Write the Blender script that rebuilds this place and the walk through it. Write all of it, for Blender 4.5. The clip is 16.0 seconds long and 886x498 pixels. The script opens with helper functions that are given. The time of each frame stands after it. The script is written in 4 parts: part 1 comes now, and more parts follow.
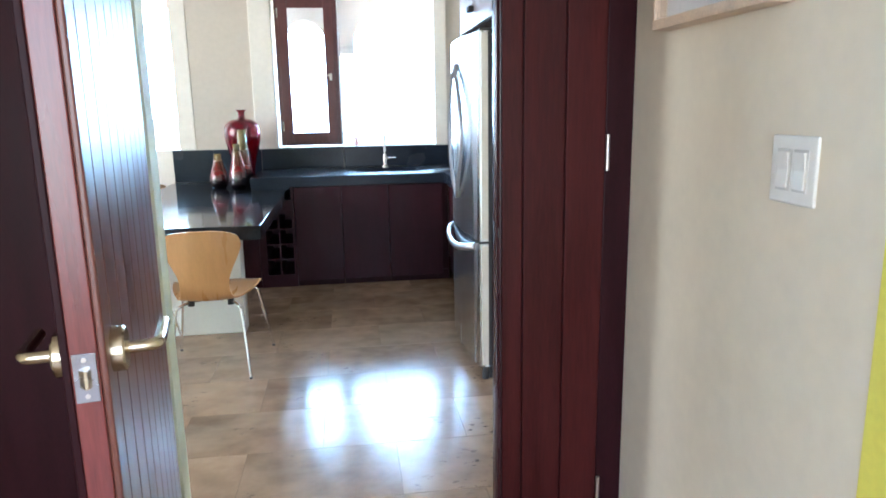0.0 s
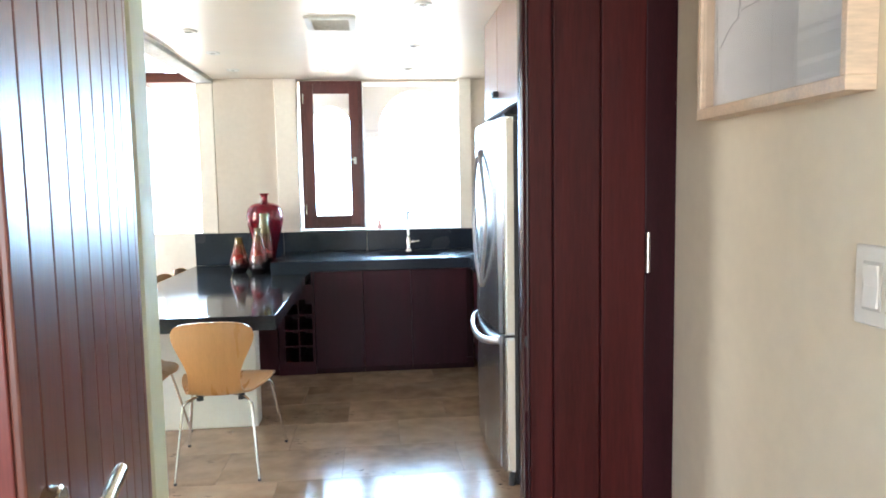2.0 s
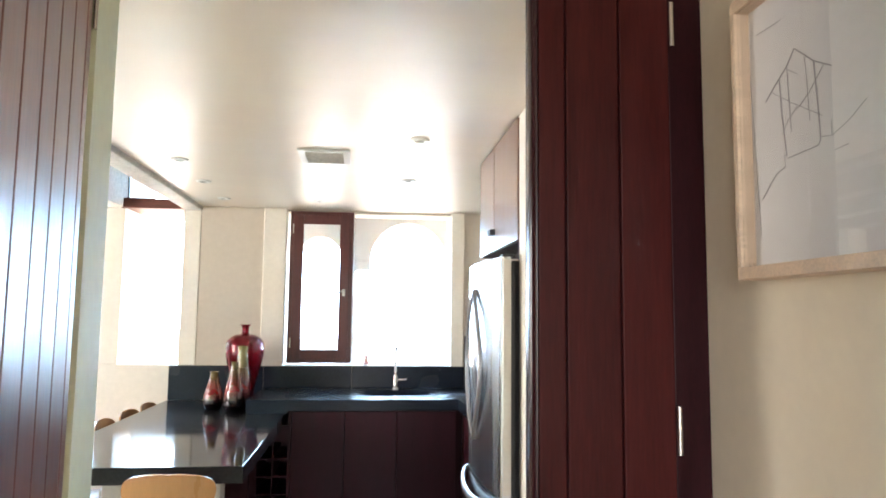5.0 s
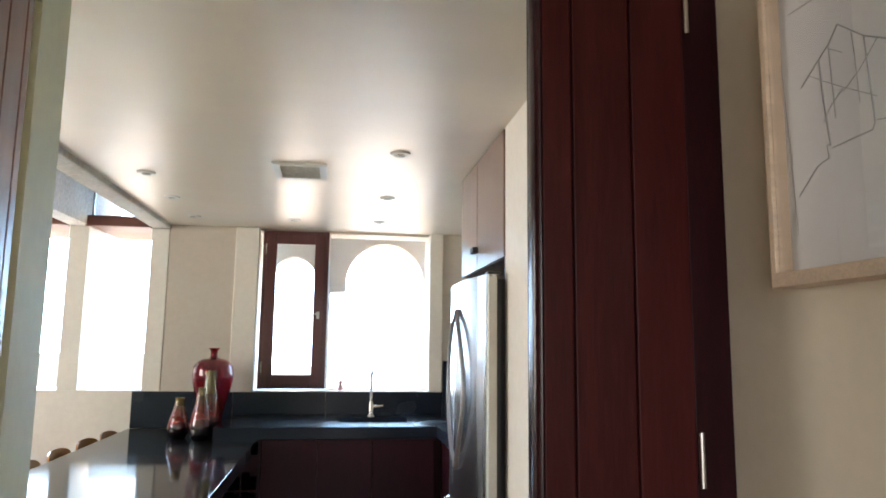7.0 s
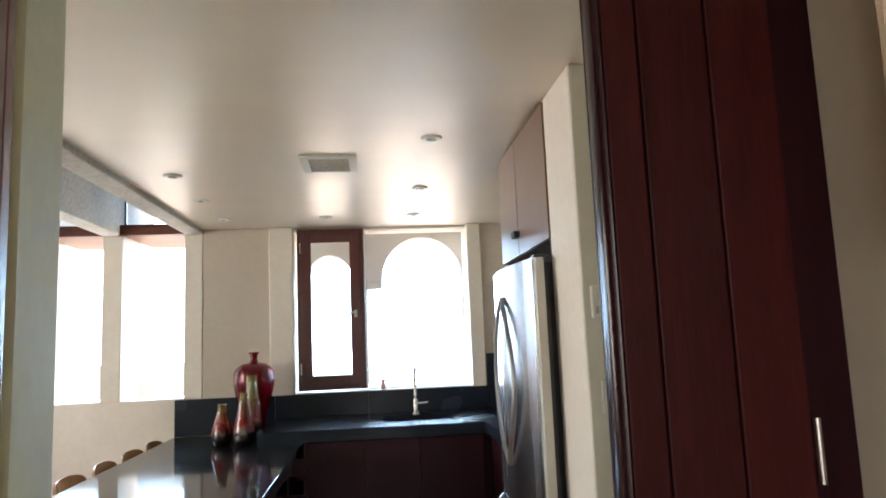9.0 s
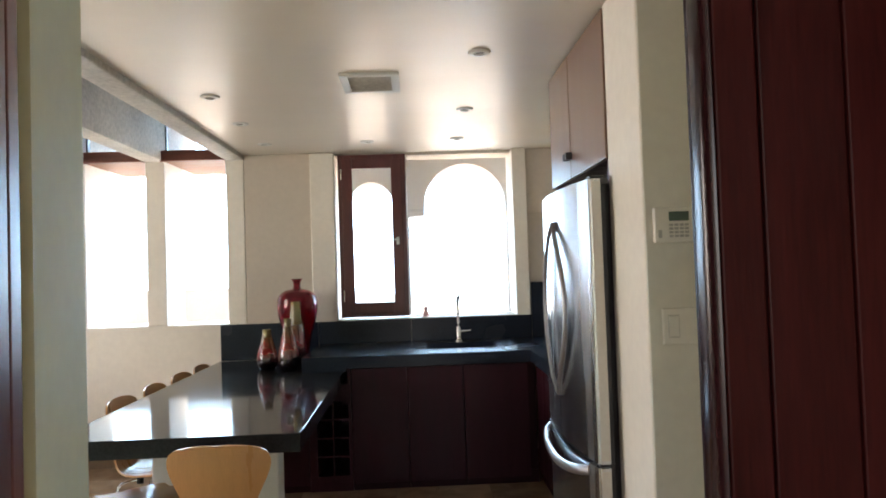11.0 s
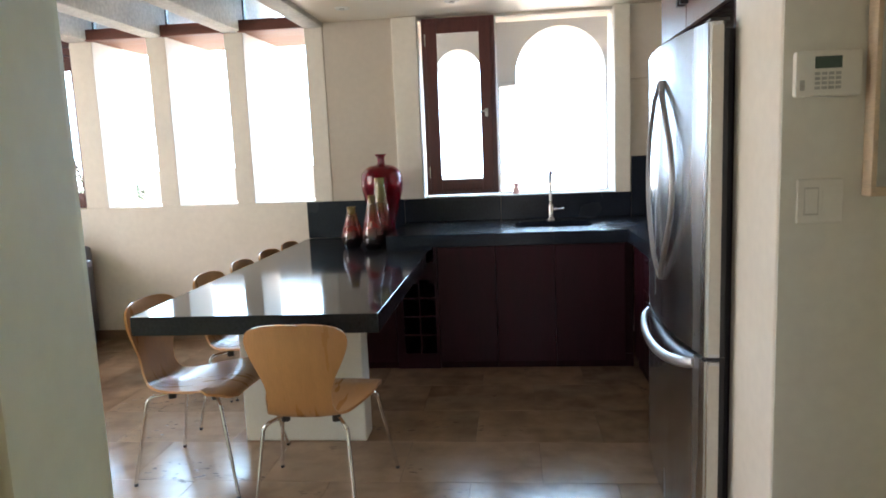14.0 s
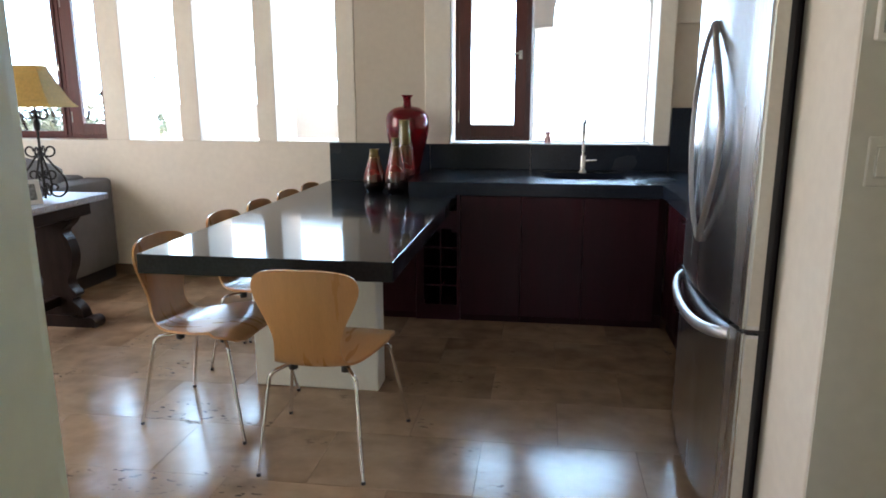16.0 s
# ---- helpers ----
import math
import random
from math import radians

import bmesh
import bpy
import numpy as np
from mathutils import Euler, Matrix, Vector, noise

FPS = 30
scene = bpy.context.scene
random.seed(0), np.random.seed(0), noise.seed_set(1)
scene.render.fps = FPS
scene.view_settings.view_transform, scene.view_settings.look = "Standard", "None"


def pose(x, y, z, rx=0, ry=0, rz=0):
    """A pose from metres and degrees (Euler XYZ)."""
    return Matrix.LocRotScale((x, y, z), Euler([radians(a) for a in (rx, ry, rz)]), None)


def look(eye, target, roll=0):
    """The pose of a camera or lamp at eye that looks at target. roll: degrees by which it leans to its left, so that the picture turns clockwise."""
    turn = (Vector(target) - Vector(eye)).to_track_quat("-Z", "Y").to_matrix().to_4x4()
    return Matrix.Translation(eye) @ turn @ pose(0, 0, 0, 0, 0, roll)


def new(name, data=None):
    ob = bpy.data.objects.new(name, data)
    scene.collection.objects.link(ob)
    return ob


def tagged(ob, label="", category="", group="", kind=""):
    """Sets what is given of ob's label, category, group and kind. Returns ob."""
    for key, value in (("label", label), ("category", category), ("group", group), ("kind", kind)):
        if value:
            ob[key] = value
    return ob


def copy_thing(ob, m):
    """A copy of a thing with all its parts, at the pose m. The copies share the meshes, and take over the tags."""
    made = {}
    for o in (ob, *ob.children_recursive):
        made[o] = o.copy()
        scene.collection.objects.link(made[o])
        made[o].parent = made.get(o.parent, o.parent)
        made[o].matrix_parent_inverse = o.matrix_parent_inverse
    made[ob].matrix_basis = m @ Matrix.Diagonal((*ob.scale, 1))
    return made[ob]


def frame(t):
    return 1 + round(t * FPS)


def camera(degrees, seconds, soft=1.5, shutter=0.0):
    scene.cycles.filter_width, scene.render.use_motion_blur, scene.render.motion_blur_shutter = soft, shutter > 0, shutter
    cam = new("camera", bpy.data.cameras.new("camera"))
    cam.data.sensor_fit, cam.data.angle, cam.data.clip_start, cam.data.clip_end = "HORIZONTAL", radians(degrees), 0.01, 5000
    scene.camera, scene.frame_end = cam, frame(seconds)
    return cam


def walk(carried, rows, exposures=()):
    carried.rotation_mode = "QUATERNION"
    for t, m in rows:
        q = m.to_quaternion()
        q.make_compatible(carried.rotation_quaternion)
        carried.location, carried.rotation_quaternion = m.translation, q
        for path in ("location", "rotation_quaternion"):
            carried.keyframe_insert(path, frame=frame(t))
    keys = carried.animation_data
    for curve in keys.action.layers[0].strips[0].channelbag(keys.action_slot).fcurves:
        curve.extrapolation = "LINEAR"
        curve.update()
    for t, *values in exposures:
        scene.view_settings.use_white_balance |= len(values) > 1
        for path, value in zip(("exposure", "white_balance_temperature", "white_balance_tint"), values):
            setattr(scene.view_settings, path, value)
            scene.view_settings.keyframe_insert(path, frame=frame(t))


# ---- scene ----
cam = camera(65.7, 16.0, soft=1.8)
PATH = [
    (0, (0.177, 0.249, 1.416), (0.439, 2.19, 1.013), -1.0),
    (0.5, (0.185, 0.297, 1.417), (0.453, 2.241, 1.032), -0.7),
    (1, (0.194, 0.343, 1.424), (0.454, 2.298, 1.093), -0.6),
    (1.5, (0.205, 0.392, 1.437), (0.43, 2.362, 1.177), -0.9),
    (2, (0.217, 0.442, 1.454), (0.412, 2.424, 1.275), -1.0),
    (2.5, (0.219, 0.48, 1.467), (0.406, 2.468, 1.355), -0.8),
    (3, (0.224, 0.526, 1.477), (0.409, 2.517, 1.422), -0.6),
    (3.5, (0.228, 0.565, 1.488), (0.41, 2.556, 1.522), -0.2),
    (4, (0.228, 0.599, 1.506), (0.417, 2.588, 1.612), 0.2),
    (4.5, (0.228, 0.635, 1.515), (0.435, 2.618, 1.671), 0.4),
    (7, (0.216, 0.842, 1.491), (0.514, 2.802, 1.762), 0.7),
    (7.5, (0.211, 0.881, 1.489), (0.501, 2.841, 1.76), -0.4),
    (8, (0.211, 0.931, 1.485), (0.466, 2.896, 1.752), -1.5),
    (10.5, (0.193, 1.119, 1.473), (0.315, 3.11, 1.619), -1.9),
    (11, (0.187, 1.157, 1.465), (0.269, 3.154, 1.524), -1.9),
    (11.5, (0.19, 1.196, 1.453), (0.236, 3.195, 1.422), -1.9),
    (12, (0.195, 1.244, 1.437), (0.201, 3.242, 1.343), -2.0),
    (12.5, (0.201, 1.291, 1.422), (0.165, 3.286, 1.283), -2.2),
    (13, (0.204, 1.33, 1.42), (0.112, 3.319, 1.237), -2.4),
    (13.5, (0.22, 1.393, 1.425), (0.072, 3.373, 1.185), -2.5),
    (14, (0.229, 1.44, 1.427), (0.024, 3.409, 1.147), -2.4),
    (14.5, (0.231, 1.478, 1.422), (-0.008, 3.441, 1.122), -1.7),
    (15, (0.233, 1.511, 1.416), (-0.031, 3.466, 1.085), -0.6),
    (15.5, (0.225, 1.564, 1.406), (-0.048, 3.509, 1.026), -0.1),
    (16, (0.234, 1.609, 1.404), (-0.048, 3.542, 0.976), -0.1),
]
EXPOSURES = [(0.0, 3.16, 5620, 12), (1.0, 3.20, 5750, 12), (2.0, 3.26, 6150, 14), (4.5, 3.10, 6550, 16), (7.0, 2.25, 6550, 16), (8.0, 2.12, 6600, 17), (10.5, 1.94, 6900, 18), (13.0, 2.03, 6750, 18), (14.5, 2.02, 6650, 18), (16.0, 1.88, 6600, 19)]
walk(cam, [(t, look(eye, target, roll)) for t, eye, target, roll in PATH], EXPOSURES)

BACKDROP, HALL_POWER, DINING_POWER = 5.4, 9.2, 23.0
# places of the other chairs: x, y and the way they face
CHAIRS = [(-1.208, 4.372, -94), (-1.21, 5.02, -90), (-1.19, 5.46, -88), (-1.18, 5.90, -91), (-1.165, 6.30, -90)]

# ---------------------------------------------------------------- light
world = bpy.data.worlds.new("sky")
scene.world = world
world.use_nodes = True
_wn = world.node_tree.nodes
_sky = _wn.new("ShaderNodeTexSky")
_sky.sky_type, _sky.sun_disc = "NISHITA", False
_sky.sun_elevation, _sky.sun_rotation = radians(65), radians(17)
world.node_tree.links.new(_sky.outputs[0], _wn["Background"].inputs[0])
_wn["Background"].inputs[1].default_value = 0.15

sun = new("sun", bpy.data.lights.new("sun", "SUN"))
sun.data.energy, sun.data.angle, sun.data.color = 5.0, radians(0.5), (1.0, 0.94, 0.86)
sun.matrix_world = look((3, 10, 23), (0, 0, 0))


def window_lamp(name, x, y, z, w, h, rz, power, colour=(1, 0.97, 0.93)):
    """Daylight standing in the opening of a window out of view."""
    ob = new(name, bpy.data.lights.new(name, "AREA"))
    ob.data.shape, ob.data.size, ob.data.size_y = "RECTANGLE", w, h
    ob.data.energy, ob.data.color = power, colour
    ob.matrix_world = pose(x, y, z, 90, 0, rz)
    return ob


# unseen hall window behind the walker is assumed, for fill; dining room's in its near wall
window_lamp("hall_window_light", -0.55, -2.46, 1.45, 2.6, 1.9, 0, HALL_POWER, (1.0, 0.98, 0.96))
window_lamp("dining_window_light", -4.62, 4.0, 1.75, 2.0, 1.4, -90, DINING_POWER, (1.0, 0.93, 0.85))


# ---------------------------------------------------------------- materials
def surface(name, base, rough=0.5, metal=0.0, vary=0.12, scale=3.0, fine=60.0, bump=0.03, coat=0.0,
            stretch=(1, 1, 1), spread=0.0, rough_vary=0.1, other=None, trans=0.0, coat_rough=0.08, spec=0.5):
    m = bpy.data.materials.new(name)
    m.use_nodes = True
    nt = m.node_tree
    n, l = nt.nodes, nt.links
    b = n["Principled BSDF"]
    tc = n.new("ShaderNodeTexCoord")
    mp = n.new("ShaderNodeMapping")
    mp.inputs["Scale"].default_value = stretch
    l.new(tc.outputs["Object"], mp.inputs[0])
    info = n.new("ShaderNodeObjectInfo")
    shift = n.new("ShaderNodeVectorMath")
    shift.operation = "MULTIPLY_ADD"
    l.new(info.outputs["Random"], shift.inputs[0])
    shift.inputs[1].default_value = (7.3, 3.1, 11.7) if spread else (0, 0, 0)
    l.new(mp.outputs[0], shift.inputs[2])
    big = n.new("ShaderNodeTexNoise")
    big.inputs["Scale"].default_value, big.inputs["Detail"].default_value = scale, 5
    small = n.new("ShaderNodeTexNoise")
    small.inputs["Scale"].default_value, small.inputs["Detail"].default_value = fine, 4
    for t in (big, small):
        l.new(shift.outputs[0], t.inputs["Vector"])
    mixf = n.new("ShaderNodeMath")
    mixf.operation = "MULTIPLY_ADD"
    l.new(small.outputs[0], mixf.inputs[0])
    mixf.inputs[1].default_value = 0.45
    half = n.new("ShaderNodeMath")
    half.operation = "MULTIPLY"
    half.inputs[1].default_value = 0.55
    l.new(big.outputs[0], half.inputs[0])
    l.new(half.outputs[0], mixf.inputs[2])
    rnd = n.new("ShaderNodeMath")
    rnd.operation = "MULTIPLY_ADD"
    rnd.inputs[1].default_value = spread
    l.new(info.outputs["Random"], rnd.inputs[0])
    l.new(mixf.outputs[0], rnd.inputs[2])
    ramp = n.new("ShaderNodeValToRGB")
    lo = [max(0, c * (1 - 2.2 * vary)) for c in base]
    hi = [min(1, c * (1 + 2.2 * vary)) for c in (other or base)]
    ramp.color_ramp.elements[0].position, ramp.color_ramp.elements[0].color = 0.28, (*lo, 1)
    ramp.color_ramp.elements[1].position, ramp.color_ramp.elements[1].color = 0.72 + spread, (*hi, 1)
    l.new(rnd.outputs[0], ramp.inputs[0])
    l.new(ramp.outputs[0], b.inputs["Base Color"])
    rr = n.new("ShaderNodeMapRange")
    rr.inputs["From Min"].default_value, rr.inputs["From Max"].default_value = 0.3, 0.7
    rr.inputs["To Min"].default_value, rr.inputs["To Max"].default_value = max(0.02, rough - rough_vary), min(1, rough + rough_vary)
    l.new(big.outputs[0], rr.inputs[0])
    l.new(rr.outputs[0], b.inputs["Roughness"])
    if bump:
        bp = n.new("ShaderNodeBump")
        bp.inputs["Strength"].default_value, bp.inputs["Distance"].default_value = bump * 10 if bump < 0.1 else 1, 0.004
        l.new(mixf.outputs[0], bp.inputs["Height"])
        l.new(bp.outputs[0], b.inputs["Normal"])
    b.inputs["Metallic"].default_value = metal
    b.inputs["Coat Weight"].default_value, b.inputs["Coat Roughness"].default_value = coat, coat_rough
    b.inputs["Transmission Weight"].default_value = trans
    b.inputs["Specular IOR Level"].default_value = spec
    return m


def glass(name, tint=(1, 1, 1), rough=0.0):
    m = bpy.data.materials.new(name)
    m.use_nodes = True
    b = m.node_tree.nodes["Principled BSDF"]
    b.inputs["Base Color"].default_value = (*tint, 1)
    b.inputs["Transmission Weight"].default_value, b.inputs["Roughness"].default_value, b.inputs["IOR"].default_value = 1, rough, 1.45
    return m


def glow(name, colour, strength):
    m = bpy.data.materials.new(name)
    m.use_nodes = True
    n = m.node_tree.nodes
    e = n.new("ShaderNodeEmission")
    e.inputs[0].default_value, e.inputs[1].default_value = (*colour, 1), strength
    m.node_tree.links.new(e.outputs[0], n["Material Output"].inputs[0])
    return m


def banded_glass(name, stops, z0, z1):
    """Blown glass coloured in soft bands up its height."""
    m = surface(name, (0.3, 0.02, 0.02), 0.06, vary=0.2, bump=0.0, rough_vary=0.02, coat=0.6, coat_rough=0.03)
    nt = m.node_tree
    n, l = nt.nodes, nt.links
    tc = n.new("ShaderNodeTexCoord")
    sep = n.new("ShaderNodeSeparateXYZ")
    l.new(tc.outputs["Object"], sep.inputs[0])
    wob = n.new("ShaderNodeTexNoise")
    wob.inputs["Scale"].default_value = 14
    l.new(tc.outputs["Object"], wob.inputs["Vector"])
    add = n.new("ShaderNodeMath")
    add.operation = "MULTIPLY_ADD"
    add.inputs[1].default_value = 0.09
    l.new(wob.outputs[0], add.inputs[0])
    l.new(sep.outputs["Z"], add.inputs[2])
    rng = n.new("ShaderNodeMapRange")
    rng.inputs["From Min"].default_value, rng.inputs["From Max"].default_value = z0 + 0.045, z1 + 0.045
    l.new(add.outputs[0], rng.inputs[0])
    ramp = n.new("ShaderNodeValToRGB")
    els = ramp.color_ramp.elements
    els[0].position, els[0].color = stops[0][0], (*stops[0][1], 1)
    els[1].position, els[1].color = stops[-1][0], (*stops[-1][1], 1)
    for p, c in stops[1:-1]:
        els.new(p).color = (*c, 1)
    l.new(rng.outputs[0], ramp.inputs[0])
    b = n["Principled BSDF"]
    l.new(ramp.outputs[0], b.inputs["Base Color"])
    b.inputs["Transmission Weight"].default_value = 0.45
    return m


PLASTER = surface("cream_plaster", (0.82, 0.77, 0.69), 0.7, vary=0.03, scale=1.6, fine=25, bump=0.006, spec=0.3)
HALL_PLASTER = surface("hall_plaster", (0.80, 0.72, 0.56), 0.6, vary=0.03, scale=1.4, fine=22, bump=0.005, spec=0.3)
GREEN_PLASTER = surface("reveal_plaster", (0.69, 0.71, 0.51), 0.6, vary=0.03, scale=1.6, fine=25, bump=0.02, spec=0.3)
HALL_TINTED = surface("hall_tinted_plaster", (0.78, 0.76, 0.68), 0.65, vary=0.03, scale=1.6, fine=25, bump=0.006, spec=0.3)
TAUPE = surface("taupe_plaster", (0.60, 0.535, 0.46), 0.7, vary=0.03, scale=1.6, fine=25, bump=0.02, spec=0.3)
YELLOW_PAINT = surface("yellow_paint", (0.82, 0.74, 0.12), 0.6, vary=0.04)
CEILING_PAINT = surface("satin_ceiling_paint", (0.82, 0.742, 0.63), 0.38, vary=0.02, scale=1.3, fine=4, bump=0.03, stretch=(0.4, 1.4, 1), rough_vary=0.05, spec=0.9)
CONCRETE = surface("board_concrete", (0.60, 0.575, 0.53), 0.75, vary=0.16, scale=2.2, fine=40, bump=0.05)
STUCCO = surface("outside_stucco", (0.48, 0.46, 0.425), 0.85, vary=0.06, scale=2, fine=70, bump=0.05)
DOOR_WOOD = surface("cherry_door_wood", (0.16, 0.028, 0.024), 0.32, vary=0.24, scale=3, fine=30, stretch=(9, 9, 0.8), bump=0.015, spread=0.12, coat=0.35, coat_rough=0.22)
# one cherry wood in two tones: shade coloured into the closed leaf, light into the open
DOOR_WOOD_SHADED = surface("shaded_cherry_door_wood", (0.016, 0.0028, 0.0034), 0.42, vary=0.38, scale=2.4, fine=22, stretch=(8, 8, 0.7), bump=0.02, spread=0.22, spec=0.14, other=(0.040, 0.0058, 0.0054))
DOOR_WOOD_LIT = surface("lit_cherry_door_wood", (0.155, 0.048, 0.032), 0.36, vary=0.2, scale=2.4, fine=22, stretch=(8, 8, 0.7), bump=0.003, spread=0.12, rough_vary=0.05, spec=0.62)
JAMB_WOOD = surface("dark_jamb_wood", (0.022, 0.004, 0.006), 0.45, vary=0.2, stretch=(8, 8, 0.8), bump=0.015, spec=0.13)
EDGE_WOOD = surface("polished_edge_wood", (0.03, 0.008, 0.010), 0.22, vary=0.2, stretch=(8, 8, 0.8), bump=0.0, spec=0.5)
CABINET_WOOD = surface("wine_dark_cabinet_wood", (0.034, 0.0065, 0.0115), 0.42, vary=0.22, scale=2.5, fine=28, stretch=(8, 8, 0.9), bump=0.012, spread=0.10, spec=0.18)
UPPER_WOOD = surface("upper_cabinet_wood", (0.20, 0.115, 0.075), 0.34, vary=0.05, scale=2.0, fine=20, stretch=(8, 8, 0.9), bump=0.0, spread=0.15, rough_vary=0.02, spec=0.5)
FRAME_WOOD = surface("window_frame_wood", (0.10, 0.024, 0.021), 0.42, vary=0.2, scale=3, fine=30, stretch=(8, 8, 0.9), bump=0.015, coat=0.06)
LINTEL_WOOD = surface("red_lintel_wood", (0.13, 0.036, 0.022), 0.55, vary=0.25, scale=3, fine=30, stretch=(0.9, 8, 8), bump=0.03)
SOFFIT_WOOD = surface("red_soffit_wood", (0.17, 0.066, 0.036), 0.6, vary=0.2, scale=3, fine=30, stretch=(0.9, 8, 8), bump=0.03)
STONE_TOP = surface("black_stone", (0.020, 0.021, 0.025), 0.08, vary=0.2, scale=2.5, fine=90, bump=0.0, rough_vary=0.03, coat=0.0, spec=0.2)
HONED = surface("honed_black_stone", (0.013, 0.018, 0.028), 0.22, vary=0.2, scale=2.0, fine=90, bump=0.004, rough_vary=0.06, spec=0.22)
PLY = surface("beech_plywood", (0.54, 0.27, 0.105), 0.34, vary=0.05, scale=3, fine=30, stretch=(7, 1, 1), bump=0.004, coat=0.7, coat_rough=0.22)
CHROME = surface("chrome", (0.72, 0.72, 0.73), 0.10, 1.0, vary=0.03, bump=0.0, rough_vary=0.04)
SATIN = surface("satin_handle_steel", (0.42, 0.42, 0.44), 0.42, 1.0, vary=0.05, bump=0.0)
STEEL = surface("brushed_steel", (0.60, 0.60, 0.61), 0.25, 1.0, vary=0.14, scale=9, fine=120, stretch=(1, 1, 0.03), bump=0.006, rough_vary=0.06)
LATCH_STEEL = surface("latch_steel", (0.36, 0.37, 0.42), 0.25, 1.0, vary=0.08, bump=0.0)
BRASS = surface("satin_nickel_brass", (0.62, 0.55, 0.40), 0.24, 1.0, vary=0.06, bump=0.0)
NICKEL = surface("brushed_nickel", (0.62, 0.60, 0.57), 0.28, 1.0, vary=0.06, bump=0.0)
GASKET = surface("fridge_edge_cream", (0.66, 0.61, 0.54), 0.45, vary=0.04)
FRIDGE_SIDE = surface("dark_fridge_side", (0.035, 0.03, 0.03), 0.5, vary=0.05)
BLACK = surface("black_plastic", (0.02, 0.02, 0.022), 0.4, vary=0.1, bump=0.0)
WHITE_PAINT = surface("white_paint", (0.80, 0.80, 0.76), 0.5, vary=0.02, bump=0.005)
WHITE_PLASTIC = surface("white_plastic", (0.82, 0.80, 0.73), 0.35, vary=0.02, bump=0.0)
LCD = surface("lcd_green", (0.08, 0.12, 0.10), 0.2, vary=0.05, bump=0.0)
PALE_WOOD = surface("pale_maple", (0.68, 0.53, 0.38), 0.45, vary=0.1, scale=4, fine=40, stretch=(6, 0.8, 6), bump=0.008)
PAPER = surface("drawing_paper", (0.80, 0.80, 0.77), 0.8, vary=0.02, bump=0.0)
GRAPHITE = surface("graphite", (0.40, 0.40, 0.39), 0.7, vary=0.2, bump=0.0)
FABRIC = surface("grey_sofa_fabric", (0.17, 0.17, 0.18), 0.95, vary=0.15, scale=3, fine=220, bump=0.05, spec=0.2)
IRON = surface("wrought_iron", (0.018, 0.016, 0.015), 0.5, 0.6, vary=0.3, bump=0.01)
DARK_OAK = surface("dark_carved_oak", (0.013, 0.0065, 0.0055), 0.4, vary=0.3, scale=3, fine=30, stretch=(6, 6, 0.8), bump=0.02, spec=0.15)
SLATE = surface("grey_table_slab", (0.30, 0.29, 0.32), 0.4, vary=0.2, scale=3, fine=60, bump=0.01)
SHADE = surface("parchment_shade", (0.66, 0.47, 0.16), 0.8, vary=0.1, bump=0.01)
RED_GLASS = surface("ruby_glass", (0.42, 0.006, 0.03), 0.05, vary=0.1, bump=0.0, rough_vary=0.02, trans=0.85, coat=0.1, coat_rough=0.03)
PANE = glass("window_glass")
PIC_GLASS = glass("picture_glass")
VASE_A = banded_glass("vase_glass_small", ((0.0, (0.006, 0.008, 0.012)), (0.22, (0.02, 0.01, 0.012)), (0.4, (0.33, 0.02, 0.02)), (0.6, (0.30, 0.03, 0.02)), (0.78, (0.24, 0.13, 0.035)), (1.0, (0.30, 0.235, 0.075))), 0.0, 0.29)
VASE_B = banded_glass("vase_glass_tall", ((0.0, (0.006, 0.008, 0.012)), (0.2, (0.02, 0.01, 0.012)), (0.38, (0.33, 0.02, 0.02)), (0.58, (0.28, 0.03, 0.02)), (0.74, (0.22, 0.14, 0.045)), (1.0, (0.34, 0.28, 0.11))), 0.0, 0.40)


